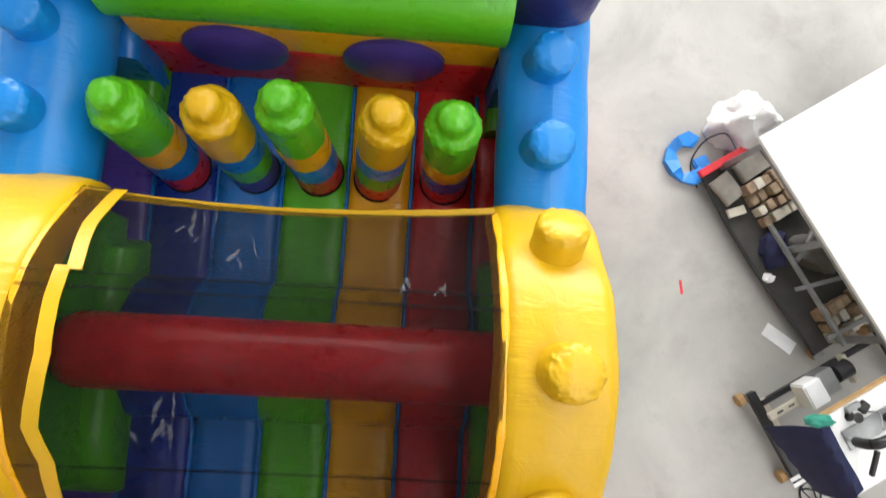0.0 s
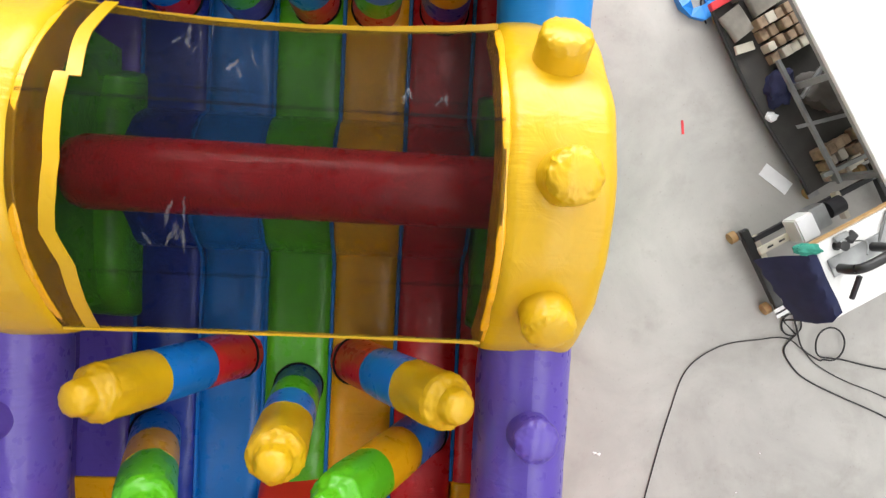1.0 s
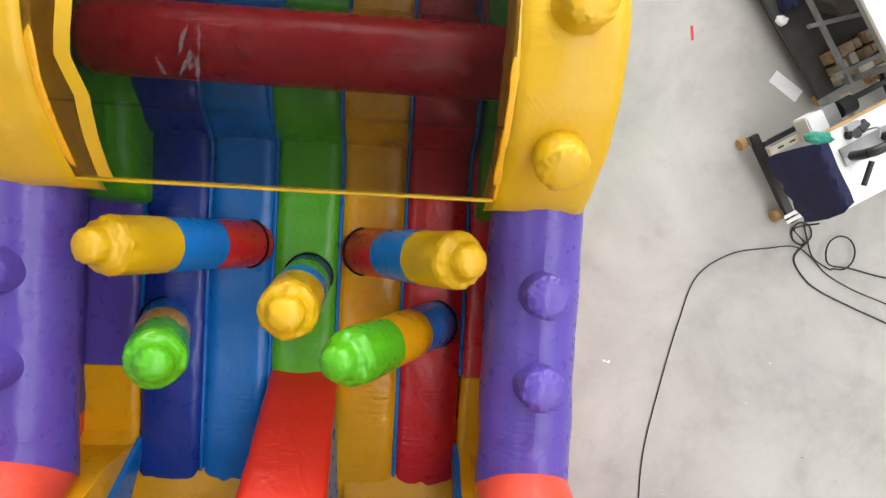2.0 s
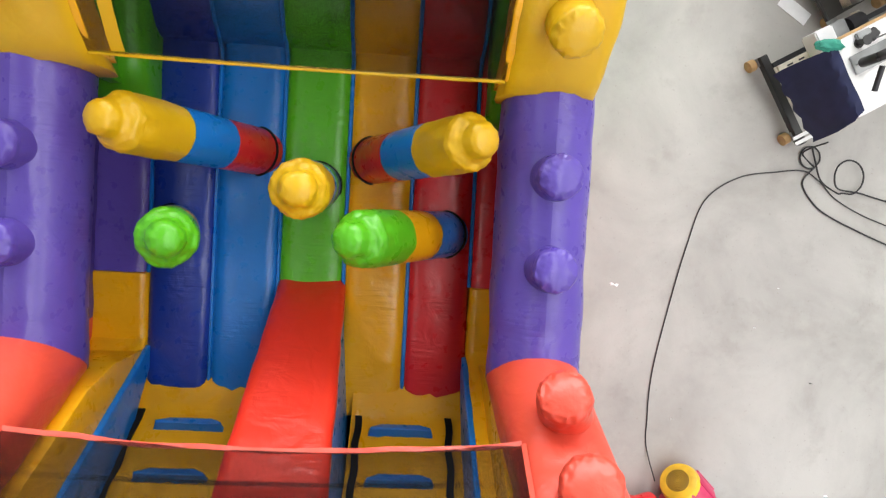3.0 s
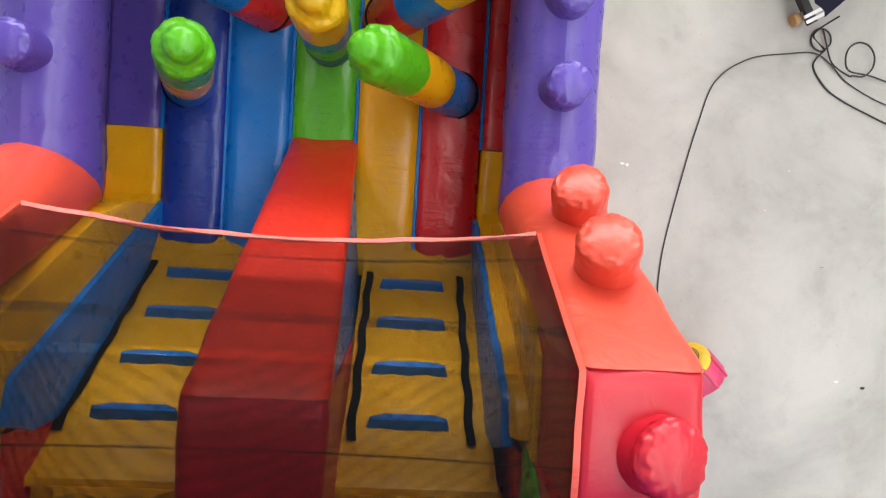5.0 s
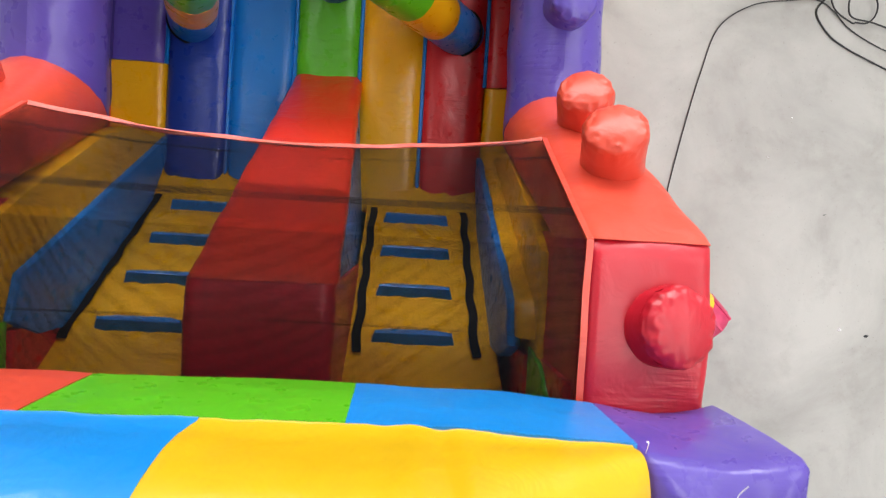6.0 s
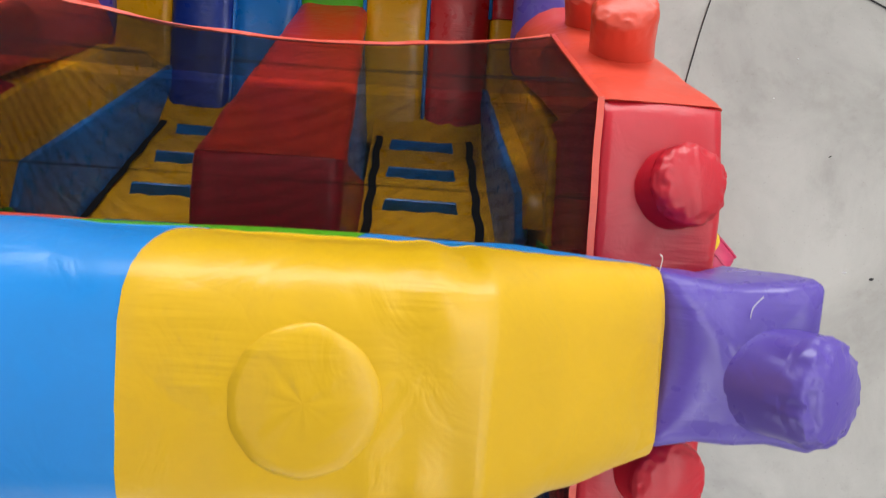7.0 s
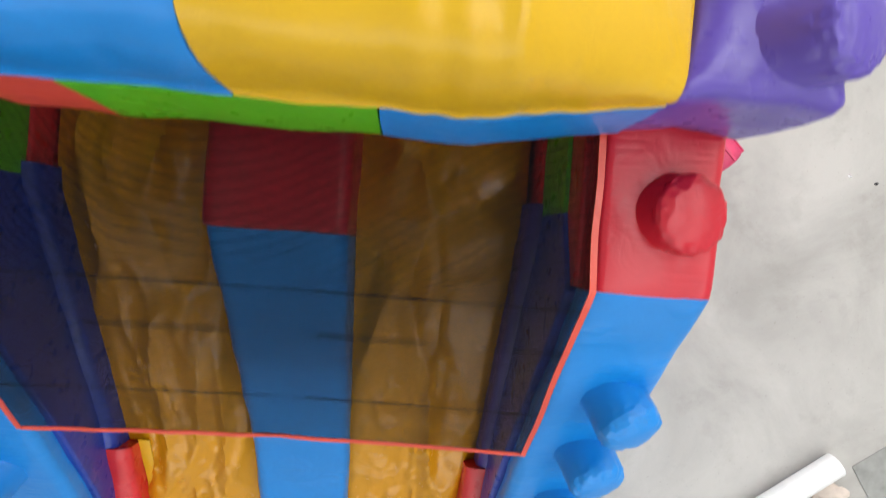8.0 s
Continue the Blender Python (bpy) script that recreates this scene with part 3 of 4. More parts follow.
# yellow climbing sheets, each with steps and black straps
for cx in (0.565, -0.675 + 0.02):
    x0, x1 = cx - 0.31, cx + 0.39 if cx > 0 else cx + 0.41
    if cx < 0:
        x0, x1 = -1.03, -0.25
    prof = [(-2.60, 0.46), (-2.74, 0.56), (-2.79, 0.60), (PLAT_Y, PLAT_Z), (-3.64, PLAT_Z)]
    rings = []
    for y, z in resample(prof, 0.05):
        n = 16
        top = [(x1 + (x0 - x1) * i / n, y, z + 0.018 * noise.noise(Vector((i * 0.8 + cx, y * 6, 0)))) for i in range(n + 1)]
        rings.append([(x0, y, 0.1), (x1, y, 0.1)] + top)
    ladder = part("climbing_ramp", loft(rings), ORANGE, course, "yellow climbing ramp with blue steps and black straps")
    nrm = Vector((0, SLOPE, 1)).normalized()
    up = Vector((0, -1, SLOPE)).normalized()
    sx0, sx1 = (0.36, 0.76) if cx > 0 else (-0.89, -0.48)
    for k in range(4):
        y = -2.84 - 0.190 * k
        c = Vector(((sx0 + sx1) / 2, y, climb_z(y)))
        h = (sx1 - sx0) / 2
        bm = bmesh.new()
        pts = [(-h, 0.04, 0), (h, 0.04, 0), (h, 0.005, 0), (h - 0.075, -0.05, 0), (-h + 0.075, -0.05, 0), (-h, 0.005, 0)]
        top = [(-h + 0.02, 0.02, 0.05), (h - 0.02, 0.02, 0.05), (h - 0.02, 0.008, 0.055), (h - 0.085, -0.035, 0.03), (-h + 0.085, -0.035, 0.03), (-h + 0.02, 0.008, 0.055)]
        va = [bm.verts.new(c + Vector((p[0], 0, 0)) + up * p[1] + nrm * (p[2] - 0.02)) for p in pts]
        vb = [bm.verts.new(c + Vector((p[0], 0, 0)) + up * p[1] + nrm * p[2]) for p in top]
        for i in range(6):
            bm.faces.new((va[i], va[(i + 1) % 6], vb[(i + 1) % 6], vb[i]))
        bm.faces.new(vb)
        bm.faces.new(va[::-1])
        part("step", bm, BLUE, ladder, "blue foam-filled step", smooth=False)
    for x in ((0.30, 0.85) if cx > 0 else (-0.992, -0.40)):
        pts = [(x + 0.006 * math.sin(k * 1.1), -2.77 - 0.69 * k / 24, climb_z(-2.77 - 0.69 * k / 24) + 0.028 + 0.014 * abs(math.sin(k * 0.78))) for k in range(25)]
        part("strap", band(pts, 0.042, (1, 0, 0)), BLACK, ladder, "black webbing strap")

# divider between the two lanes: red cap on blue sides
rings, cores = [], []
for y, z, w in resample([(-1.93, 0.44, 0.20), (-1.98, 0.52, 0.205), (-3.07, 2.27, 0.26), (-3.10, 2.31, 0.26)], 0.06):
    sh = 0.04 * (2.3 - z) / 1.9
    rings.append([(u, y, v) for u, v in rounded(-w - sh, w - sh, z - 0.2, z, 0.07)])
    cores.append([(u, y - 0.05, v) for u, v in rounded(-w - sh + 0.012, w - sh - 0.012, 0.05, z - 0.16, 0.03)])
part("divider_cap", puff(loft(rings), 0.01, 5, 80), VERMILION, course, "red sloping lane divider")
part("divider_side", loft(cores), BLUE, course, "blue side of the lane divider")
wall_part("divider_cap", -0.26, 0.26, [(-3.10, 2.31), (-3.13, 2.325), (-4.17, 2.28), (-4.19, 2.26)], 0.05, CRIMSON, course, "red flat divider top", base=0.4, seed=81)
wall_part("divider_slope", -0.255, 0.255, [(-4.19, 2.26), (-5.35, 1.10), (-6.3, 0.45)], 0.06, SKY, course, "sky-blue sloping slide divider", seed=82)

# side bolsters along the climb: orange top, blue inner face
def side_panel(sign, name, x0, x1, rows, material, label):
    a, b = side(sign, x0, x1)
    rings = [[(u, y, v) for u, v in rounded(a, b, z0, z1, 0.02)] for y, z0, z1 in resample(rows, 0.06)]
    return part(name, puff(loft(rings), 0.004, 5, 7), material, course, label)


for sign in (1, -1):
    inner = 0.957 if sign > 0 else 1.03
    a, b = side(sign, inner, 1.40)
    wall_part("climb_bolster", a, b, [(-1.945, 0.44), (-1.97, 0.50), (-2.37, 0.49), (-2.45, 0.60), (-3.16, 2.0), (-3.24, 2.05), (-3.3, 2.06)], 0.05, ORANGE, course, "orange-yellow sloping bolster", seed=90)
    side_panel(sign, "bolster_face", inner - 0.03, inner + 0.03, [(-2.41, 0.42, 0.49), (-2.47, 0.42, 0.60), (-3.16, 0.9, 1.95), (-3.34, 1.4, 2.0), (-3.42, 1.5, 1.8)], BLUE, "blue inner face of the bolster")
    side_panel(sign, "platform_side", 1.01, 1.40, [(-3.38, 1.0, 1.97), (-4.1, 1.0, 1.97)], RED, "red platform side panel")
    side_panel(sign, "platform_side", 1.02, 1.40, [(-3.34, 1.97, 2.02), (-3.38, 1.97, 2.2), (-3.46, 1.97, 2.32), (-3.52, 1.97, 2.34), (-4.05, 1.97, 2.34)], GREEN, "green platform side panel")
    side_panel(sign, "bolster_back", 1.028, 1.40, [(-2.43, 0.45, 0.92), (-2.5, 0.5, 1.22), (-2.84, 1.0, 1.90), (-2.95, 1.2, 2.08), (-3.37, 1.5, 2.12)], ORANGE, "orange-yellow back of the bolster")
    side_panel(sign, "platform_side", 1.035, 1.40, [(-3.36, 2.05, 2.5), (-4.3, 2.34, 2.5)], RED, "red platform side panel")
    side_panel(sign, "slide_side", 1.02, 1.30, [(-4.05, 1.9, 2.34), (-4.32, 1.7, 2.45), (-5.09, 0.9, 1.66), (-6.2, 0.2, 0.62)], NAVY, "navy slide side panel")
    a, b = side(sign, 0.97, 1.30)
    wall_part("slide_bolster", a, b, [(-4.0, 2.02), (-4.1, 2.0), (-5.2, 1.22), (-5.42, 1.095)], 0.06, DEEP if sign > 0 else NAVY, course, "purple sloping slide bolster" if sign > 0 else "navy sloping slide bolster")
    a, b = side(sign, 0.905, 1.30)
    wall_part("slide_bolster", a, b, [(-5.42, 1.095), (-6.3, 0.6)], 0.06, RED, course, "red sloping slide bolster")

# slides: loose yellow sheet with folds
for x0, x1 in ((0.255, 0.985), (-0.985, -0.255)):
    rings = []
    for y, z in resample([(-3.63, PLAT_Z - 0.005), (-3.95, PLAT_Z - 0.01), (-4.10, PLAT_Z - 0.05), (-5.4, 0.92), (-6.2, 0.42), (-6.6, 0.35)], 0.022):
        n = 44
        top = []
        for i in range(n + 1):
            u = i / n
            w = 0.35 * noise.noise(Vector((u * 1.6, y * 1.2, 7.0 + x0)))
            drape = (1 - abs(noise.noise(Vector((u * 2.3 + w + 0.5 * y + x0, y * 0.8 + w, 3.0 + x0))))) ** 4
            tuck = (1 - abs(noise.noise(Vector((u * 4.2 + y * 1.4 + w, y * 1.9 - u * 2.0, 1.0 + x0))))) ** 14
            low = min(1.0, max(0.0, (-4.6 - y) / 0.5))  # the loose end is crumpled more finely
            crisp = (1 - abs(noise.noise(Vector((u * 7 + w * 3, y * 6 + u * 2, 5.0 + x0))))) ** 9
            fold = 0.115 * drape + 0.022 * tuck + 0.02 * low * crisp + 0.004 * noise.noise(Vector((u * 14, y * 12, 2.0)))
            top.append((x1 + (x0 - x1) * u, y, z + fold * min(1, 6 * u * (1 - u))))
        rings.append([(x0, y, 0.03), (x1, y, 0.03)] + top)
    part("slide", loft(rings), SHEET, course, "wrinkled orange-yellow slide sheet")
    edge = x1 - 0.11 if x0 > 0 else x0 + 0.115
    pts = [(edge + 0.01 * noise.noise(Vector((y * 3, x0, 0))), y, z + 0.045) for y, z in resample([(-5.4, 0.92), (-6.2, 0.42), (-6.6, 0.35)], 0.08)]
    part("slide_hem", band(pts, 0.06, (1, 0, 0), 0.01), YELLOW, course, "bright yellow hem of the slide sheet")

# ---- nets ----
def net_sheet(rails, material, name, label, nx=24, sag=0.03, lift=0.0, bow=None):
    """A cloth between a left and a right edge; rails: rows of (left point, right point)."""
    bm = bmesh.new()
    uv = bm.loops.layers.uv.new("UVMap")
    rows, run = [], 0.0
    where = {}
    for k, (a, b) in enumerate(rails):
        a, b = Vector(a), Vector(b)
        if k:
            run += ((a - Vector(rails[k - 1][0])).length + (b - Vector(rails[k - 1][1])).length) / 2
        row = []
        for i in range(nx + 1):
            f = i / nx
            p = a.lerp(b, f)
            if bow:  # the free edge is drawn inwards between its ends
                p.y += bow(p.y) * 4 * f * (1 - f)
            p.z += lift - sag * 4 * f * (1 - f) + 0.006 * noise.noise(p * 5)
            v = bm.verts.new(p)
            where[v] = (f * (b - a).length, run)
            row.append(v)
        rows.append(row)
    for r, s in zip(rows, rows[1:]):
        for i in range(nx):
            f = bm.faces.new((r[i], r[i + 1], s[i + 1], s[i]))
            for lo in f.loops:
                lo[uv].uv = where[lo.vert]
    return part(name, bm, material, course, label)


def tunnel_edge(x, f):
    """The net's edge along the humped wall, f from -1 (front) to 1 (back)."""
    return (x, -0.125 + 0.745 * f, 1.44 + 0.47 * (1 - abs(f) ** 2.1))


fs = [-1 + 2 * i / 30 for i in range(31)]
def tunnel_bow(y):
    return -0.05 * max(0.0, (y + 0.125) / 0.745) ** 3


def climb_bow(y):
    return -0.085 * max(0.0, min(1.0, (y + 2.89) / 0.415)) ** 1.5


net_sheet([(tunnel_edge(-0.97, f), tunnel_edge(0.955, f)) for f in fs], TUNNEL_NET, "tunnel_net", "black mesh roof of the tunnel", bow=tunnel_bow)
pts = []
for i in range(41):
    f = i / 40
    pts.append((-0.97 + 1.925 * f, 0.62 - 0.03 * (1 - f) - 0.045 * 4 * f * (1 - f) + 0.004 * noise.noise(Vector((i * 0.35, 0, 2))), 1.452 - 0.03 * math.sin(math.pi * f)))
part("net_trim", band(pts, 0.036, (0, 1, 0.4)), YELLOW, course, "yellow net trim")
part("net_trim", band([(-0.97 + 1.925 * i / 30, -0.87 + 0.003 * noise.noise(Vector((i * 0.4, 3, 0))), 1.44 - 0.03 * math.sin(math.pi * i / 30)) for i in range(31)], 0.022, (0, 1, -0.4)), YELLOW, course, "yellow net trim")
# the strap is pieced together from three lengths that meet with a jog
for rows in (((0.97, -0.775), (0.71, -0.79), (0.43, -0.755)), ((0.45, -0.802), (0.2, -0.796), (-0.01, -0.789), (-0.22, -0.81), (-0.39, -0.832)), ((-0.37, -0.835), (-0.58, -0.792), (-0.8, -0.815), (-0.99, -0.828))):
    pts = [Vector(tunnel_edge(x + 0.003 * noise.noise(Vector((f * 9, 2, 0))), f)) + Vector((0, 0, 0.012)) for f, x in resample(rows, 0.04)]
    part("net_strap", band(pts, 0.06, (1, 0, 0)), YELLOW, course, "yellow strap sewn on the net")
for f0, w in ((0.34, 0.010), (-0.60, 0.010), (0.42, 0.006)):
    net_sheet([(tunnel_edge(-0.96, f), tunnel_edge(0.95, f)) for f in (f0 - w, f0, f0 + w)], SEAM_NET, "net_seam", "dark net seam", lift=0.006, bow=tunnel_bow)

EDGE = [(-2.475, 1.86), (-2.89, 2.60), (-4.31, 2.61), (-5.09, 1.82)]
for rows, material, name, label in ((EDGE[:2] + [(-2.92, 2.602)], CLIMB_NET, "climb_net", "black mesh roof over the climb"), ([(-2.92, 2.602)] + EDGE[2:], SLIDE_NET, "slide_net", "dark mesh roof over the slide")):
    net_sheet([((-1.052, y, z), (1.052, y, z)) for y, z in resample(rows, 0.06)], material, name, label, sag=0.07, bow=climb_bow)
# the threads of the steep net have thickness: a second face lies just over the first
net_sheet([((-1.052, y, z), (1.052, y, z)) for y, z in resample(EDGE[:2], 0.06)], CLIMB_NET, "climb_net", "black mesh roof over the climb", sag=0.07, lift=0.0009, bow=climb_bow)
for sign in (1, -1):
    pts = [(sign * 1.055 + 0.009 * noise.noise(Vector((y * 4.0, sign, 0))), y, z + 0.014) for y, z in resample(EDGE, 0.06)]
    part("net_trim", band(pts, 0.022, (1, 0, 0)), LIT_RED, course, "coral-red net trim")
for (y, z), tilt in ((EDGE[0], -0.8), (EDGE[-1], 0.8)):
    pts = [(-1.05 + 2.1 * i / 30, y + climb_bow(y) * 4 * (i / 30) * (1 - i / 30) + 0.012 * noise.noise(Vector((i * 0.31, y, 5.0))), z + 0.004 - 0.07 * 4 * (i / 30) * (1 - i / 30)) for i in range(31)]
    part("net_trim", band(pts, 0.022, (0, 1, tilt)), LIT_RED, course, "coral-red net trim")


def edge_z(y):
    for (ya, za), (yb, zb) in zip(EDGE, EDGE[1:]):
        if yb <= y <= ya:
            return za + (zb - za) * (ya - y) / (ya - yb)
    return EDGE[-1][1]


for y, w in ((-2.575, 0.007), (-2.80, 0.014), (-3.2, 0.004), (-4.55, 0.014), (-4.85, 0.008), (-4.38, 0.005)):
    net_sheet([((-1.05, yy, edge_z(yy)), (1.05, yy, edge_z(yy))) for yy in (y + w, y, y - w)], SEAM_NET, "net_seam", "dark net seam", sag=0.07, lift=0.008, bow=climb_bow)

# ---- the arch over the platform ----
def beam_section(x):
    """Front, back, bottom, side top and crown of the beam at x."""
    t = max(0.0, (abs(x) - 0.64) / 0.44)
    return -3.885 + 0.075 * t, -3.36 - 0.025 * t, 2.635, 3.04, 3.48 - 0.34 * t


def beam_ring(x, low):
    f, b, z0, zs, zc = beam_section(x)
    pts = []
    if low:
        for u, v in ((f - 0.008, z0 + 0.05), (f, z0 + 0.01), (f + 0.2, z0), (b - 0.2, z0), (b, z0 + 0.01), (b + 0.008, z0 + 0.05), (b + 0.008, zs - 0.15), (b + 0.005, zs), (f - 0.005, zs), (f - 0.008, zs - 0.15)):
            pts.append((x, u, v))
    else:
        pts += [(x, f + 0.01, zs - 0.02), (x, b - 0.01, zs - 0.02), (x, b + 0.004, zs + 0.005)]
        n = 18
        for i in range(n + 1):
            a = math.pi * i / n
            c, s = math.cos(a), math.sin(a)
            y = (f + b) / 2 + (b - f) / 2 * (abs(c) ** 0.52) * (1 if c > 0 else -1) * (1 + 0.14 * s)
            pts.append((x, y, zs + 0.01 + (zc - zs) * (s ** 0.75 if s > 0 else 0)))
        pts.append((x, f - 0.004, zs + 0.005))
    return pts


def beam_piece(name, x0, x1, low, material, label, seed):
    xs = [x0 + (x1 - x0) * i / 72 for i in range(73)]
    bm = puff(loft([beam_ring(x, low) for x in xs]), 0.012, 4.5, seed)
    if not low:  # folds gathered where the beam narrows and along its edges
        bm.normal_update()
        for v in bm.verts:
            gather = 0.25 + math.exp(-(((abs(v.co.x) - 0.60) / 0.2) ** 2))
            rim = min(1.0, abs(v.co.y + 3.615) / 0.2)
            v.co += v.normal * 0.011 * gather * rim * noise.noise(Vector((v.co.x * 15 + v.co.y * 4, v.co.y * 3, seed)))
    return part(name, bm, material, course, label)


top_y = beam_piece("arch_top", 0.035, 1.066, False, YELLOW, "yellow top of the arch beam with a stud", 91)
top_b = beam_piece("arch_top", -1.075, 0.035, False, SKY, "sky-blue top of the arch beam with a stud", 92)
part("stud", disc_mesh(0.132, 0.04, 93), YELLOW, top_y, at=aim((0.335, -3.62, 3.455), (0, 0, 1)))
part("stud", disc_mesh(0.132, 0.04, 94), SKY, top_b, at=aim((-0.50, -3.62, 3.455), (0, 0, 1)))
for x0, x1, m, lab in ((0.372, 1.075, SKY, "sky-blue arch underside"), (-0.37, 0.372, GREEN, "green arch underside"), (-0.80, -0.37, LIT_RED, "coral-red arch underside"), (-1.075, -0.80, YELLOW, "yellow arch underside")):
    beam_piece("arch_underside", x0, x1, True, m, lab, 95)
for sign in (1, -1):
    a, b = side(sign, 1.075, 1.49)
    rings = [[(u, v, z) for u, v in rounded(a + e, b - e, -3.80 + e, -3.39 - e, 0.022, bulge=-0.018)] for z, e in ((2.58, 0.02), (2.64, 0.0), (2.8, -0.01), (2.95, -0.008), (3.06, -0.004), (3.095, 0.004), (3.11, 0.02), (3.125, 0.07), (3.135, 0.13))]
    cube = part("arch_corner", puff(loft(rings), 0.016, 9, 96), PURPLE, course, "purple corner block of the arch with a stud")
    stud(cube, (sign * 1.36, -3.63, 3.09), (sign * 0.55, 0, 1), PURPLE, 0.128, 0.15, 97)

# ---- things on the floor beside the course ----
U, V = Vector((0.54, -0.842, 0)), Vector((0.842, 0.54, 0))


def local(origin, u, v):
    m = Matrix.Identity(4)
    m.col[0][:3], m.col[1][:3] = u.normalized(), v.normalized()
    m.col[2][:3] = u.normalized().cross(v.normalized())
    m.translation = origin
    return m


def cutting_table():
    # the long side faces the course; its frame holds offcuts below the white top
    t = thing("cutting_table", "large white-topped cutting table with an open dark steel frame", "table", at=local(Vector((2.70, 1.35, 0)), V, -U))
    # local x: away from the course, y: back along -U, so the length runs to negative y
    part("tabletop", box(0, 1.5, -1.58, 0, 0.72, 0.75, 0.004), WHITE_TOP, t, "white laminate tabletop", smooth=False)
    part("apron", box(0.04, 0.07, -1.53, -0.05, 0.64, 0.718), STEEL, t, smooth=False)
    for x in (0.05, 1.42):
        for y in (-1.50, -0.80, -0.08):
            part("leg", box(x, x + 0.04, y, y + 0.04, 0.121, 0.718), STEEL, t, smooth=False)
    for x in (-0.06, 1.38):
        for y in (-1.53, -0.12):
            part("caster", tube([(x, y, 0.042), (x + 0.045, y, 0.042)], 0.042, 18), WOOD, t, "brown caster wheel")
            part("caster_plate", box(x - 0.02, x + 0.065, y - 0.035, y + 0.035, 0.084, 0.089), STEEL, t, smooth=False)
    part("rail", box(0.01, 0.035, -1.50, -0.56, 0.305, 0.335), STEEL, t, "grey steel rail", smooth=False)
    for y0, y1 in ((-1.02, -1.16), (-0.90, -0.66), (-1.40, -1.44)):
        bm = loft([[(-0.06, y0 - 0.014, 0.30), (-0.06, y0 + 0.014, 0.30), (-0.06, y0 + 0.014, 0.33), (-0.06, y0 - 0.014, 0.33)], [(1.42, y1 * 3 - y0 * 2 - 0.014, 0.30), (1.42, y1 * 3 - y0 * 2 + 0.014, 0.30), (1.42, y1 * 3 - y0 * 2 + 0.014, 0.33), (1.42, y1 * 3 - y0 * 2 - 0.014, 0.33)]])
        if y1 > y0:
            bm.free()
            bm = tube([(0.05, -0.86, 0.32), (0.36, -0.70, 0.34), (0.7, -0.5, 0.36)], 0.016, 10)
        part("crossbar", bm, STEEL, t, "grey steel crossbar", smooth=False)
    # the dark shelf reaches out past the top; its edge is bowed
    n = 24
    rim = [(-0.085 - 0.045 * math.sin(math.pi * min(1.0, (k + 2) / n)), -0.02 - 1.50 * k / n) for k in range(n + 1)]
    outline = rim + [(1.42, -1.52), (1.42, -0.02)]
    part("shelf", loft([[(x, y, z) for x, y in outline] for z in (0.09, 0.12)]), SHELF, t, "dark dusty shelf under the tabletop", smooth=False)
    part("shelf_rim", tube([(x, y, 0.118) for x, y in rim], 0.012, 8), BLACK_PLASTIC, t, "black shelf rim")
    part("end_panel", box(-0.12, 0.34, -0.055, 0.0, 0.121, 0.17, 0.005), RED_TAPE, t, "red end panel", smooth=False)
    return t


cutting_table()


def on_table(x, y, z):
    p = Vector((2.70, 1.35, 0)) + V.normalized() * x + (-U.normalized()) * y
    return Vector((p.x, p.y, z))


def crumpled(name, at, size, material, label, category, seed, flat=0.5, sharp=0.35):
    bm = bmesh.new()
    bmesh.ops.create_icosphere(bm, subdivisions=4, radius=1.0)
    for v in bm.verts:
        d = v.co.normalized()
        k = 1 + sharp * noise.noise(d * 1.7 + Vector((seed, 0, 0))) + 0.22 * abs(noise.noise(d * 5 + Vector((0, seed, 0)))) + 0.07 * noise.noise(d * 13)
        v.co = Vector((d.x * size[0] * k, d.y * size[1] * k, max(-0.98 * flat, d.z * k) * size[2]))
        if d.z < -0.3:
            v.co.z = -flat * size[2]
    zmin = min(v.co.z for v in bm.verts)
    for v in bm.verts:
        v.co.z -= zmin
    ob = part(name, bm, material, None)
    ob.location = at
    return tagged(ob, label, category)


def stack_of_offcuts(at, turn, nx, ny, seed):
    rnd = random.Random(seed)
    t = thing("offcut_pile", "pile of brown and grey wooden offcuts on the table's shelf", "offcuts", at=Matrix.Translation(at) @ pose(0, 0, 0, 0, 0, turn))
    for i in range(nx):
        for j in range(ny):
            x, y = i * 0.075, j * 0.085
            h = rnd.uniform(0.05, 0.12)
            part("offcut", box(x, x + rnd.uniform(0.055, 0.07), y, y + rnd.uniform(0.06, 0.08), 0, h, 0.004), CARTON if rnd.random() < 0.7 else CREAM, t, smooth=False)
    return t


turn = math.degrees(math.atan2(V.y, V.x))
stack_of_offcuts(on_table(0.08, -0.58, 0.121), turn, 5, 4, 3)
stack_of_offcuts(on_table(0.05, -1.50, 0.121), turn, 6, 3, 5)
GREY_CLOTH = plain("grey_beige_fabric", (0.27, 0.25, 0.215), 0.85, scale=6, amount=0.4)


def folded(at, turn, w, d, h, material, label, seed):
    """A flat folded cloth: a soft slab with a sagging, wrinkled top."""
    rings = [[(x, y, max(0.0, z + 0.012 * noise.noise(Vector((x * 9, y * 9, seed))) * (z > 0))) for x, z in rounded(-w, w, 0.0, h, 0.4 * h, 4)] for y in [-d + 2 * d * k / 14 for k in range(15)]]
    ob = part("folded_fabric", loft(rings), material, None, at=Matrix.Translation(at) @ pose(0, 0, 0, 0, 0, turn))
    return tagged(ob, label, "fabric")


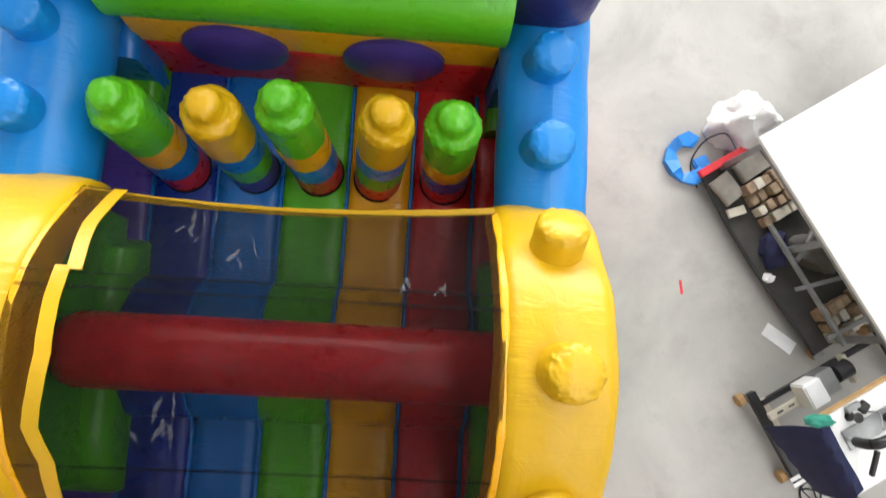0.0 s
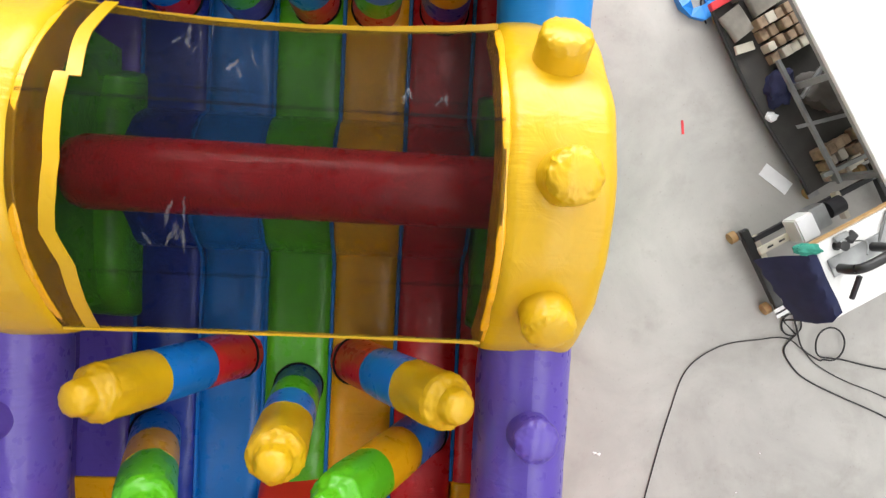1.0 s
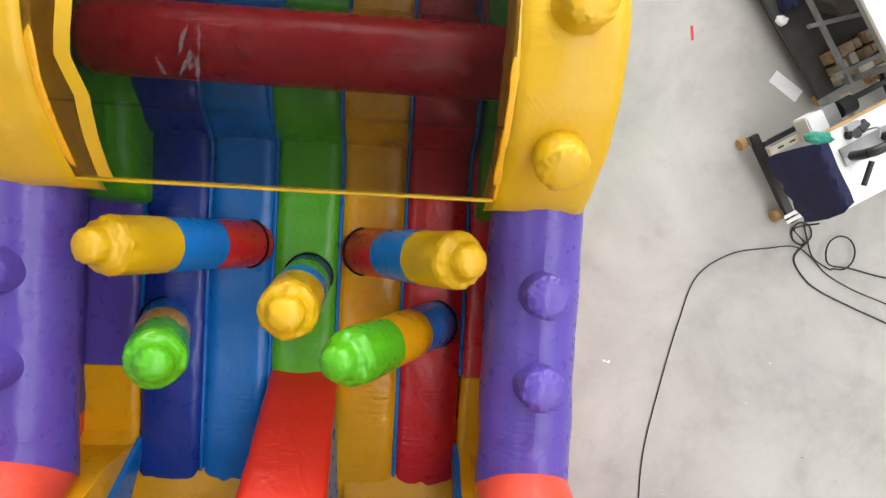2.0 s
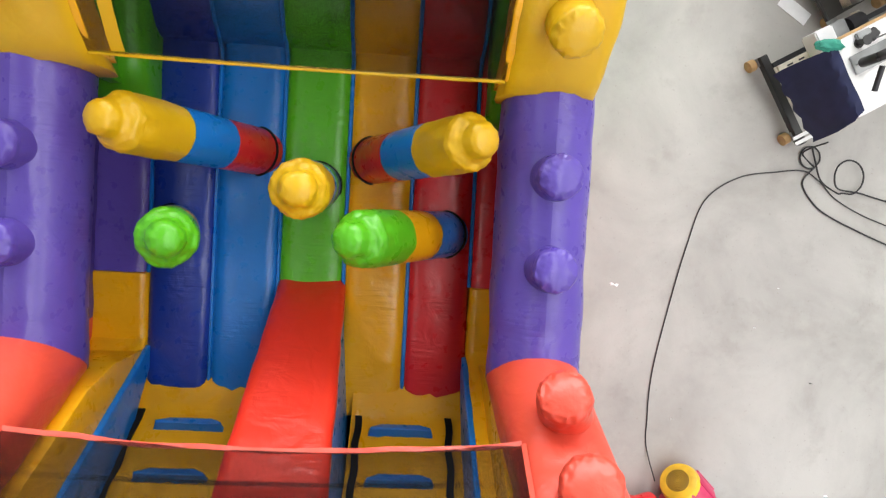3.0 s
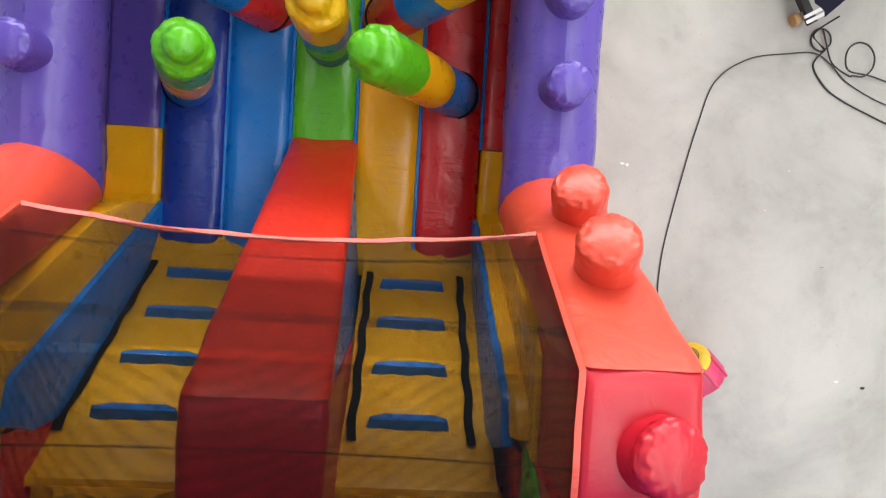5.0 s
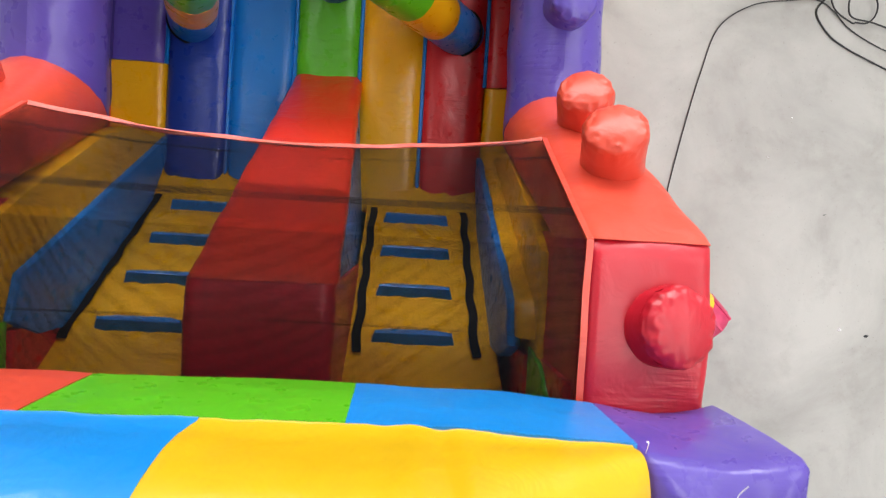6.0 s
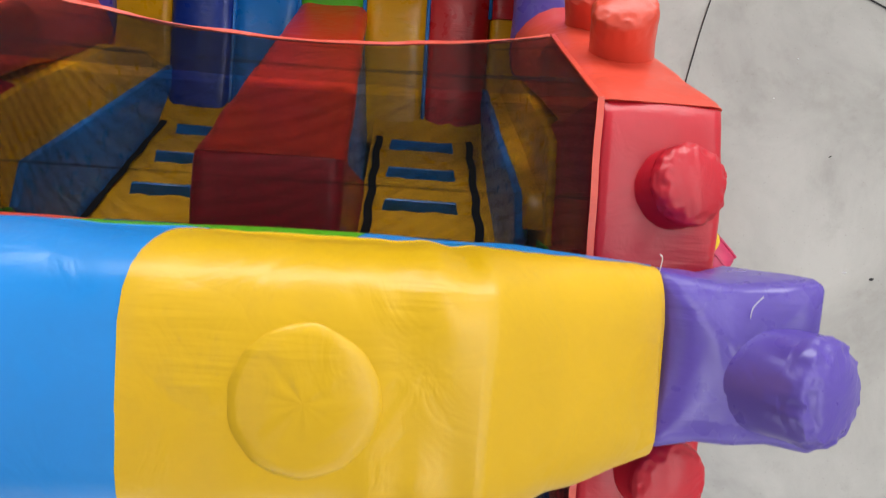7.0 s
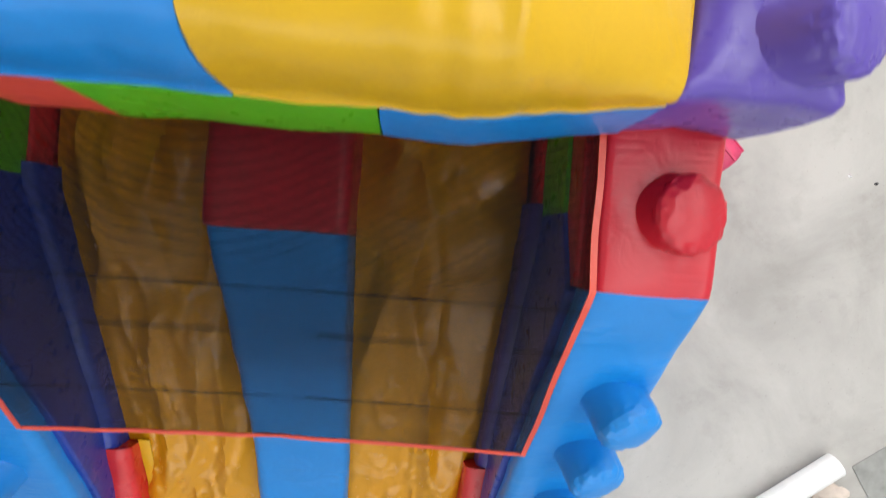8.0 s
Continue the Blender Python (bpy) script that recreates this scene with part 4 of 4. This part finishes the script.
folded(on_table(-0.005, -0.21, 0.122), turn + 8, 0.085, 0.10, 0.05, GREY_CLOTH, "folded grey-beige fabric on the table's shelf", 2)
folded(on_table(-0.03, -0.385, 0.122), turn - 12, 0.07, 0.03, 0.03, CREAM, "narrow folded cream fabric on the table's shelf", 5)
folded(on_table(0.24, -0.16, 0.122), turn + 4, 0.12, 0.07, 0.06, GREY_CLOTH, "thick folded grey fabric on the table's shelf", 7)
crumpled("crumpled_cloth", on_table(0.06, -0.74, 0.121), (0.09, 0.13, 0.08), NAVY_CLOTH, "dark navy crumpled fabric on the table's shelf", "fabric", 6)
crumpled("crumpled_cloth", on_table(0.36, -0.92, 0.121), (0.20, 0.14, 0.10), plain("grey_fabric", (0.12, 0.11, 0.10), 0.8), "dark grey crumpled fabric on the table's shelf", "fabric", 8)
crumpled("paper_scrap", on_table(-0.085, -0.90, 0.121), (0.045, 0.03, 0.03), PAPER, "crumpled white paper scrap on the shelf's rim", "paper", 17)
crumpled("plastic_bag", (2.97, 1.70, 0), (0.22, 0.19, 0.22), BAG_WHITE, "crumpled white plastic bag lying on the concrete", "bag", 11, 0.35, 0.5)

# a folded blue sheet strip, bent into an open ring
ring = [(math.cos(a), math.sin(a)) for a in [radians(60 + 290 * k / 9) for k in range(10)]]
rings = []
for k, (c, s_) in enumerate(ring):
    w = 0.045 + 0.012 * math.sin(k * 1.9)
    z = 0.012 + 0.02 * (k % 3)
    rings.append([((0.135 - w) * c, (0.15 - w) * s_, 0.003), ((0.135 + w) * c, (0.15 + w) * s_, 0.003), ((0.135 + w) * c, (0.15 + w) * s_, z + 0.02), ((0.135 - w) * c, (0.15 - w) * s_, z)])
ob = part("blue_strip", loft(rings), TAPE_BLUE, None, smooth=False)
ob.location = (2.585, 1.41, 0)
tagged(ob, "bright blue plastic strip folded into an open ring on the concrete", "strip")
ob = part("blue_scrap", puff(box(-0.06, 0.06, -0.075, 0.075, 0.0, 0.04, 0.012), 0.012, 9, 3), TAPE_BLUE, None, smooth=False)
ob.location, ob.rotation_euler = (2.70, 1.36, 0), (0, 0, 0.5)
tagged(ob, "bright blue plastic scrap beside the folded strip", "scrap")

ob = part("paper_sheet", puff(box(-0.125, 0.125, -0.05, 0.05, 0.0, 0.004), 0.001, 9, 3), PAPER, None, smooth=False)
ob.location, ob.rotation_euler = (3.265, 0.13, 0.001), (0, 0, radians(-33))
tagged(ob, "white paper sheet lying flat on the concrete floor", "paper")
ob = part("red_scrap", box(-0.009, 0.009, -0.05, 0.05, 0, 0.004), RED_TAPE, None, smooth=False)
ob.location, ob.rotation_euler = (2.54, 0.46, 0.001), (0, 0, radians(8))
tagged(ob, "short red tape strip stuck on the concrete floor", "tape")
for k, (x, y, w, m, what) in enumerate(((3.79, -3.45, 0.02, PAPER, "white"), (4.0, -3.49, 0.02, DARK_STEEL, "dark"), (2.06, -1.93, 0.035, PAPER, "white"), (3.14, -2.2, 0.008, PAPER, "white"), (2.55, -2.9, 0.007, PAPER, "white"), (3.3, -1.9, 0.008, PAPER, "white"), (3.6, -2.6, 0.007, DARK_STEEL, "dark"))):
    ob = part("floor_scrap", lathe([(w, 0.0), (w * 0.7, 0.006), (0.001, 0.008)], 7, 0.6, k), m, None, smooth=False)
    ob.location, ob.scale = (x, y, 0.0), (1, 0.6, 1)
    tagged(ob, "tiny %s scrap lying on the concrete floor" % what, "scrap", "floor scraps")


def cable(name, pts, r, label):
    ob = part(name, tube(spline(pts), r, 8), RUBBER, None)
    return tagged(ob, label, "cable")


Z = 0.009
loop1 = [(3.462 + 0.075 * math.cos(a), -0.93 + 0.08 * math.sin(a), Z + 0.001 * k) for k, a in enumerate([radians(-60 - 45 * i) for i in range(9)])]
cable("power_cable", [(2.42, -3.33, 0.1), (2.375, -3.1, Z), (2.37, -2.9, Z), (2.372, -2.7, Z), (2.40, -2.45, Z), (2.49, -2.0, Z), (2.58, -1.62, Z), (2.69, -1.29, Z), (2.93, -1.11, Z), (3.22, -1.05, Z), (3.42, -1.03, Z), (3.55, -1.10, Z), (3.68, -1.22, Z), (3.9, -1.33, Z), (4.16, -1.42, Z), (4.6, -1.6, Z), (5.2, -1.9, Z)], 0.0046,
      "thin black power cable running across the concrete to the blower")
loop2 = [(3.755 + 0.115 * math.cos(a), -1.06 + 0.125 * math.sin(a), Z + 0.02 + 0.002 * k) for k, a in enumerate([radians(-110 + 42 * i) for i in range(9)])]
cable("extension_cable", [(3.39, -0.86, 0.3), (3.40, -0.9, 0.02)] + loop1 + [(3.42, -1.12, Z), (3.52, -1.27, Z), (3.66, -1.36, Z)] + [(3.9, -1.46, Z), (4.3, -1.62, Z), (5.2, -2.05, Z)], 0.0062, "black extension cable lying in a loop on the concrete")
cable("extension_cable", [(3.47, -0.86, 0.02), (3.50, -0.96, Z + 0.012), (3.55, -1.1, Z + 0.02), (3.68, -1.18, Z + 0.02)] + loop2 + [(3.85, -1.17, Z + 0.02), (4.1, -1.22, Z), (4.6, -1.3, Z), (5.2, -1.5, Z)], 0.0062, "black extension cable curled into a loop on the concrete")
cable("floor_cable", [(2.80, 1.42, 0.3), (2.78, 1.56, 0.2), (2.70, 1.55, 0.08), (2.63, 1.45, 0.03), (2.61, 1.36, Z), (2.63, 1.27, Z), (2.66, 1.20, Z)], 0.006, "black cable lying beside the cutting table's end")


def sewing_table():
    o = Vector((3.10, -0.315, 0))
    t = thing("sewing_table", "white sewing table on a cream and black steel stand with casters", "table", at=local(o, Vector((0.866, 0.5, 0)), Vector((-0.5, 0.866, 0))))
    # local x along the table, y from 0 back to -0.5 at the worker's side
    part("tabletop", box(-0.09, 1.2, -0.48, 0.0, 0.715, 0.75, 0.006), WHITE_TOP, t, "white laminate tabletop", smooth=False)
    part("edge_strip", box(-0.09, 1.2, 0.0, 0.016, 0.715, 0.752), WOOD, t, "wooden edge strip", smooth=False)
    for x in (-0.07, 1.0):
        part("foot_beam", box(x - 0.03, x + 0.03, -0.58, 0.11, 0.075, 0.13, 0.004), BLACK_PLASTIC, t, "black steel foot beam", smooth=False)
        part("foot_plate", box(x + 0.032, x + 0.075, -0.34, 0.04, 0.10, 0.125, 0.003), CREAM, t, smooth=False)
        part("upright", box(x + 0.08, x + 0.12, -0.30, -0.22, 0.09, 0.679), CREAM, t, smooth=False)
        part("bracket", box(x + 0.08, x + 0.12, -0.46, -0.02, 0.68, 0.713), CREAM, t, smooth=False)
        for y in (-0.50, 0.08):
            part("caster", tube([(x - 0.085, y, 0.042), (x - 0.038, y, 0.042)], 0.042, 18), WOOD, t, "brown caster wheel")
            part("caster_fork", box(x - 0.037, x - 0.031, y - 0.03, y + 0.03, 0.03, 0.10), STEEL, t, smooth=False)
    for y in (-0.555, -0.515):
        part("bracket", box(-0.13, 0.02, y - 0.012, y + 0.012, 0.132, 0.14), PAPER, t, "white perforated bracket", smooth=False)
    part("stretcher", box(-0.04, 0.97, 0.0, 0.035, 0.10, 0.14), DARK_STEEL, t, "dark steel stretcher", smooth=False)
    part("stretcher", box(-0.13, 0.22, -0.045, 0.005, 0.29, 0.315, 0.003), CREAM, t, "cream slotted bar", smooth=False)
    for x in (-0.07, 0.02, 0.11):
        part("slot", box(x, x + 0.045, -0.026, -0.014, 0.3155, 0.317), DARK_STEEL, t, smooth=False)
    part("motor_box", box(0.10, 0.235, -0.07, 0.10, 0.30, 0.45, 0.01), PAPER, t, "white control box", smooth=False)
    part("motor_box", box(0.24, 0.37, -0.06, 0.10, 0.28, 0.40, 0.008), STEEL, t, "grey control box", smooth=False)
    part("motor", tube([(0.39, 0.03, 0.36), (0.50, 0.03, 0.36)], 0.06, 24), DARK_STEEL, t, "dark motor")
    part("bracket", box(0.51, 0.545, -0.10, 0.10, 0.27, 0.33, 0.003), CREAM, t, "cream end bracket", smooth=False)
    return t


tb = sewing_table()
TB = tb.matrix_basis.copy()


def sewing_machine():
    t = thing("sewing_machine", "black and grey sewing machine head on the white table", "sewing machine", at=TB @ Matrix.Translation((0.0, -0.17, 0.752)))
    part("bed", box(0.0, 0.40, -0.07, 0.05, 0.0, 0.012, 0.004), STEEL, t, "grey bed plate", smooth=False)
    part("arm", tube(spline([(0.30, -0.01, 0.012), (0.30, -0.01, 0.15), (0.27, -0.01, 0.22), (0.18, -0.01, 0.235), (0.06, -0.01, 0.225), (0.02, -0.01, 0.16), (0.02, -0.01, 0.07)]), 0.03, 14), BLACK_PLASTIC, t, "black machine arm")
    part("handwheel", lathe([(0.02, 0), (0.062, 0.0), (0.068, 0.015), (0.062, 0.032), (0.03, 0.036), (0.005, 0.036)], 28), DARK_STEEL, t, "dark handwheel", at=pose(0.345, -0.01, 0.18, 0, 90, 0))
    part("needle_bar", tube([(0.02, -0.01, 0.02), (0.02, -0.01, 0.09)], 0.006, 8), STEEL, t)
    part("thread_stand", tube(spline([(0.2, 0.08, 0.0), (0.2, 0.08, 0.12), (0.12, 0.04, 0.2)]), 0.005, 8), STEEL, t)
    part("lever", tube([(0.05, -0.07, 0.16), (-0.02, -0.19, 0.11)], 0.016, 10), DARK_STEEL, t)
    part("spool", lathe([(0.005, 0), (0.03, 0.0), (0.03, 0.006), (0.018, 0.008), (0.018, 0.07), (0.03, 0.072), (0.03, 0.078), (0.004, 0.078)], 20), BLACK_PLASTIC, t, "black thread spool", at=pose(0.10, 0.10, 0.0))
    return t


sewing_machine()


def draped(name, at, rows, material, label, category):
    """A hanging cloth: rows of points from its upper to its lower edge."""
    n = 14
    rings = []
    for k, (a, b) in enumerate(rows):
        a, b = Vector(a), Vector(b)
        up = [a.lerp(b, i / n) + Vector((0, 0, 0.02 * math.sin(i * 1.7 + k) * min(k, 2) / 2)) for i in range(n + 1)]
        rings.append([tuple(p) for p in up] + [tuple(p + Vector((0.0, 0.0, -0.008))) for p in up[::-1]])
    return tagged(part(name, puff(loft(rings), 0.008, 7, 5), material, None, at=at), label, category)


draped("work_cloth", TB, [((-0.05, -0.02, 0.772), (-0.05, -0.455, 0.772)), ((-0.10, -0.02, 0.772), (-0.10, -0.47, 0.772)), ((-0.125, -0.02, 0.74), (-0.122, -0.49, 0.74)), ((-0.16, -0.02, 0.60), (-0.125, -0.53, 0.56)), ((-0.20, -0.02, 0.48), (-0.11, -0.56, 0.40)), ((-0.23, -0.03, 0.40), (-0.08, -0.58, 0.26))],
       NAVY_CLOTH, "navy cloth hanging over the sewing table's end", "cloth")
crumpled("green_cloth", TB @ Vector((-0.09, 0.0, 0.753)), (0.085, 0.035, 0.03), TEAL, "small green cloth on the sewing table's edge", "cloth", 15)
for k, (x, y, w, d, m, what) in enumerate(((0.14, -0.03, 0.05, 0.02, STEEL, "grey"), (0.20, -0.06, 0.035, 0.03, BLACK_PLASTIC, "black"), (0.42, -0.10, 0.10, 0.02, STEEL, "grey"), (0.55, -0.2, 0.06, 0.03, BLACK_PLASTIC, "black"))):
    ob = part("hand_tool", box(-w, w, -d, d, 0, 0.025, 0.006), m, None)
    ob.matrix_basis = TB @ Matrix.Translation((x, y, 0.752)) @ pose(0, 0, 0, 0, 0, 25 * k)
    tagged(ob, "small %s metal hand tool on the sewing table" % what, "tool")


def blower():
    t = thing("air_blower", "magenta and yellow plastic air blower on the concrete floor", "blower", at=pose(2.62, -3.36, 0, 0, 0, -135) @ Matrix.Diagonal((0.8, 0.8, 0.8, 1)))
    prof = [(0.02, 0.0), (0.15, 0.0), (0.185, 0.03), (0.19, 0.10), (0.19, 0.24), (0.17, 0.29), (0.12, 0.305), (0.01, 0.305)]
    body = lathe(prof, 36)
    part("housing", body, MAGENTA, t, "magenta housing", at=pose(0.0, 0.20, 0.20, 90, 0, 0))
    part("cover", lathe([(0.175, -0.02), (0.178, 0.05), (0.165, 0.085), (0.12, 0.10), (0.01, 0.10)], 40), LEMON, t, "yellow intake cover", at=pose(-0.0, -0.06, 0.215, 62, 0, 0))
    grill = pose(0.0, -0.06, 0.215, 62, 0, 0)
    for r in (0.02, 0.035, 0.05, 0.065, 0.08, 0.095):
        part("grille_ring", tube([(r * math.cos(a), r * math.sin(a), 0.101) for a in [2 * math.pi * i / 28 for i in range(29)]], 0.004, 6), BLACK_PLASTIC, t, at=grill)
    for k in range(8):
        a = 2 * math.pi * k / 8
        part("rib", box(0.165, 0.20, -0.012, 0.012, 0.02, 0.25, 0.003), MAGENTA, t, smooth=False, at=pose(0.0, 0.20, 0.20, 90, 0, 0) @ pose(0, 0, 0, 0, 0, 45 * k))
    for x in (-0.12, 0.12):
        part("foot", box(x - 0.03, x + 0.03, -0.08, 0.18, 0.0, 0.05, 0.01), MAGENTA, t, smooth=False)
    part("outlet", lathe([(0.11, 0.0), (0.115, 0.05), (0.105, 0.30), (0.11, 0.32), (0.01, 0.325)], 26, 0.05, 5), MAGENTA, t, "magenta outlet", at=pose(0.12, 0.02, 0.16, 0, 95, 20))
    return t


blower()
# filling sleeve from the blower to the course
pts = spline([(2.40, -3.50, 0.14), (2.25, -3.52, 0.16), (2.0, -3.5, 0.17), (1.7, -3.48, 0.2), (1.5, -3.45, 0.24)])
tagged(part("filling_sleeve", puff(tube(pts, 0.10, 22), 0.03, 8, 2), RED, None), "wrinkled red vinyl filling sleeve tied to the blower", "sleeve")

# a ribbed white roll and what lies beside it
d = Vector((0.66, 0.40, 0)).normalized()
a, b = Vector((3.11, -6.07, 0.091)), Vector((3.80, -5.60, 0.091))
n = 70
rings = []
ax = (b - a).normalized()
u = Vector((0, 0, 1)).cross(ax)
for i in range(n + 1):
    p = a.lerp(b, i / n)
    r = 0.088 + 0.003 * (i % 2)
    rings.append([tuple(p + r * (math.cos(2 * math.pi * k / 28) * u + math.sin(2 * math.pi * k / 28) * Vector((0, 0, 1)))) for k in range(28)])
tagged(part("white_roll", loft(rings), BAG_WHITE, None), "ribbed white plastic roll lying on the concrete floor", "roll")
crumpled("paper_scrap", (3.81, -5.85, 0), (0.14, 0.08, 0.05), plain("pale_paper", (0.62, 0.53, 0.46), 0.7), "crumpled pale pinkish paper lying beside the white roll", "paper", 21)
ob = part("floor_mat", box(-0.9, 0.0, -1.3, 0.0, 0.0, 0.006), plain("grey_mat", (0.27, 0.275, 0.26), 0.7), None, smooth=False)
ob.matrix_basis = pose(4.75, -5.15, 0.0, 0, 0, 33)
tagged(ob, "flat grey mat lying on the concrete floor", "mat")

# loose sewing threads on the arch
for pts in ([(1.09, -3.40, 3.06), (1.085, -3.36, 3.09), (1.07, -3.35, 3.11)], [(1.29, -3.50, 3.12), (1.285, -3.46, 3.135), (1.30, -3.43, 3.15)], [(1.245, -3.60, 3.13), (1.24, -3.64, 3.135), (1.245, -3.69, 3.13)]):
    part("loose_thread", tube(spline(pts, 5), 0.0013, 5), THREAD, course, "loose white sewing thread")

# pale strips laid on the tunnel net, painting the glints of its creases
rnd = random.Random(5)
for x, y, n_folds in ((-0.40, -0.36, 9), (-0.36, 0.46, 6), (-0.15, 0.30, 4), (0.62, 0.2, 4)):
    for k in range(n_folds):
        cx, cy = x + rnd.uniform(-0.09, 0.09), y + rnd.uniform(-0.07, 0.07)
        wide, half, slant = rnd.uniform(0.004, 0.014), rnd.uniform(0.02, 0.06), rnd.uniform(-0.6, 0.6)
        rails = []
        for i in range(9):
            g = -1 + i / 4
            w = wide * (1 - g * g) * (0.7 + 0.5 * noise.noise(Vector((k * 2.0, g * 3, x)))) + 0.0005
            m = cx + slant * half * g + 0.012 * noise.noise(Vector((k, g * 2, y)))
            f = (cy + half * g + 0.125) / 0.745
            drop = 0.03 * (1 - ((m + 0.0075) / 0.9625) ** 2)
            rails.append([Vector(tunnel_edge(m + e, f)) + Vector((0, tunnel_bow(cy), 0.006 - drop)) for e in (-w, w)])
        net_sheet(rails, GLINT_NET, "crease_glint", "painted glint on a crease in the net", nx=2, sag=0.0)
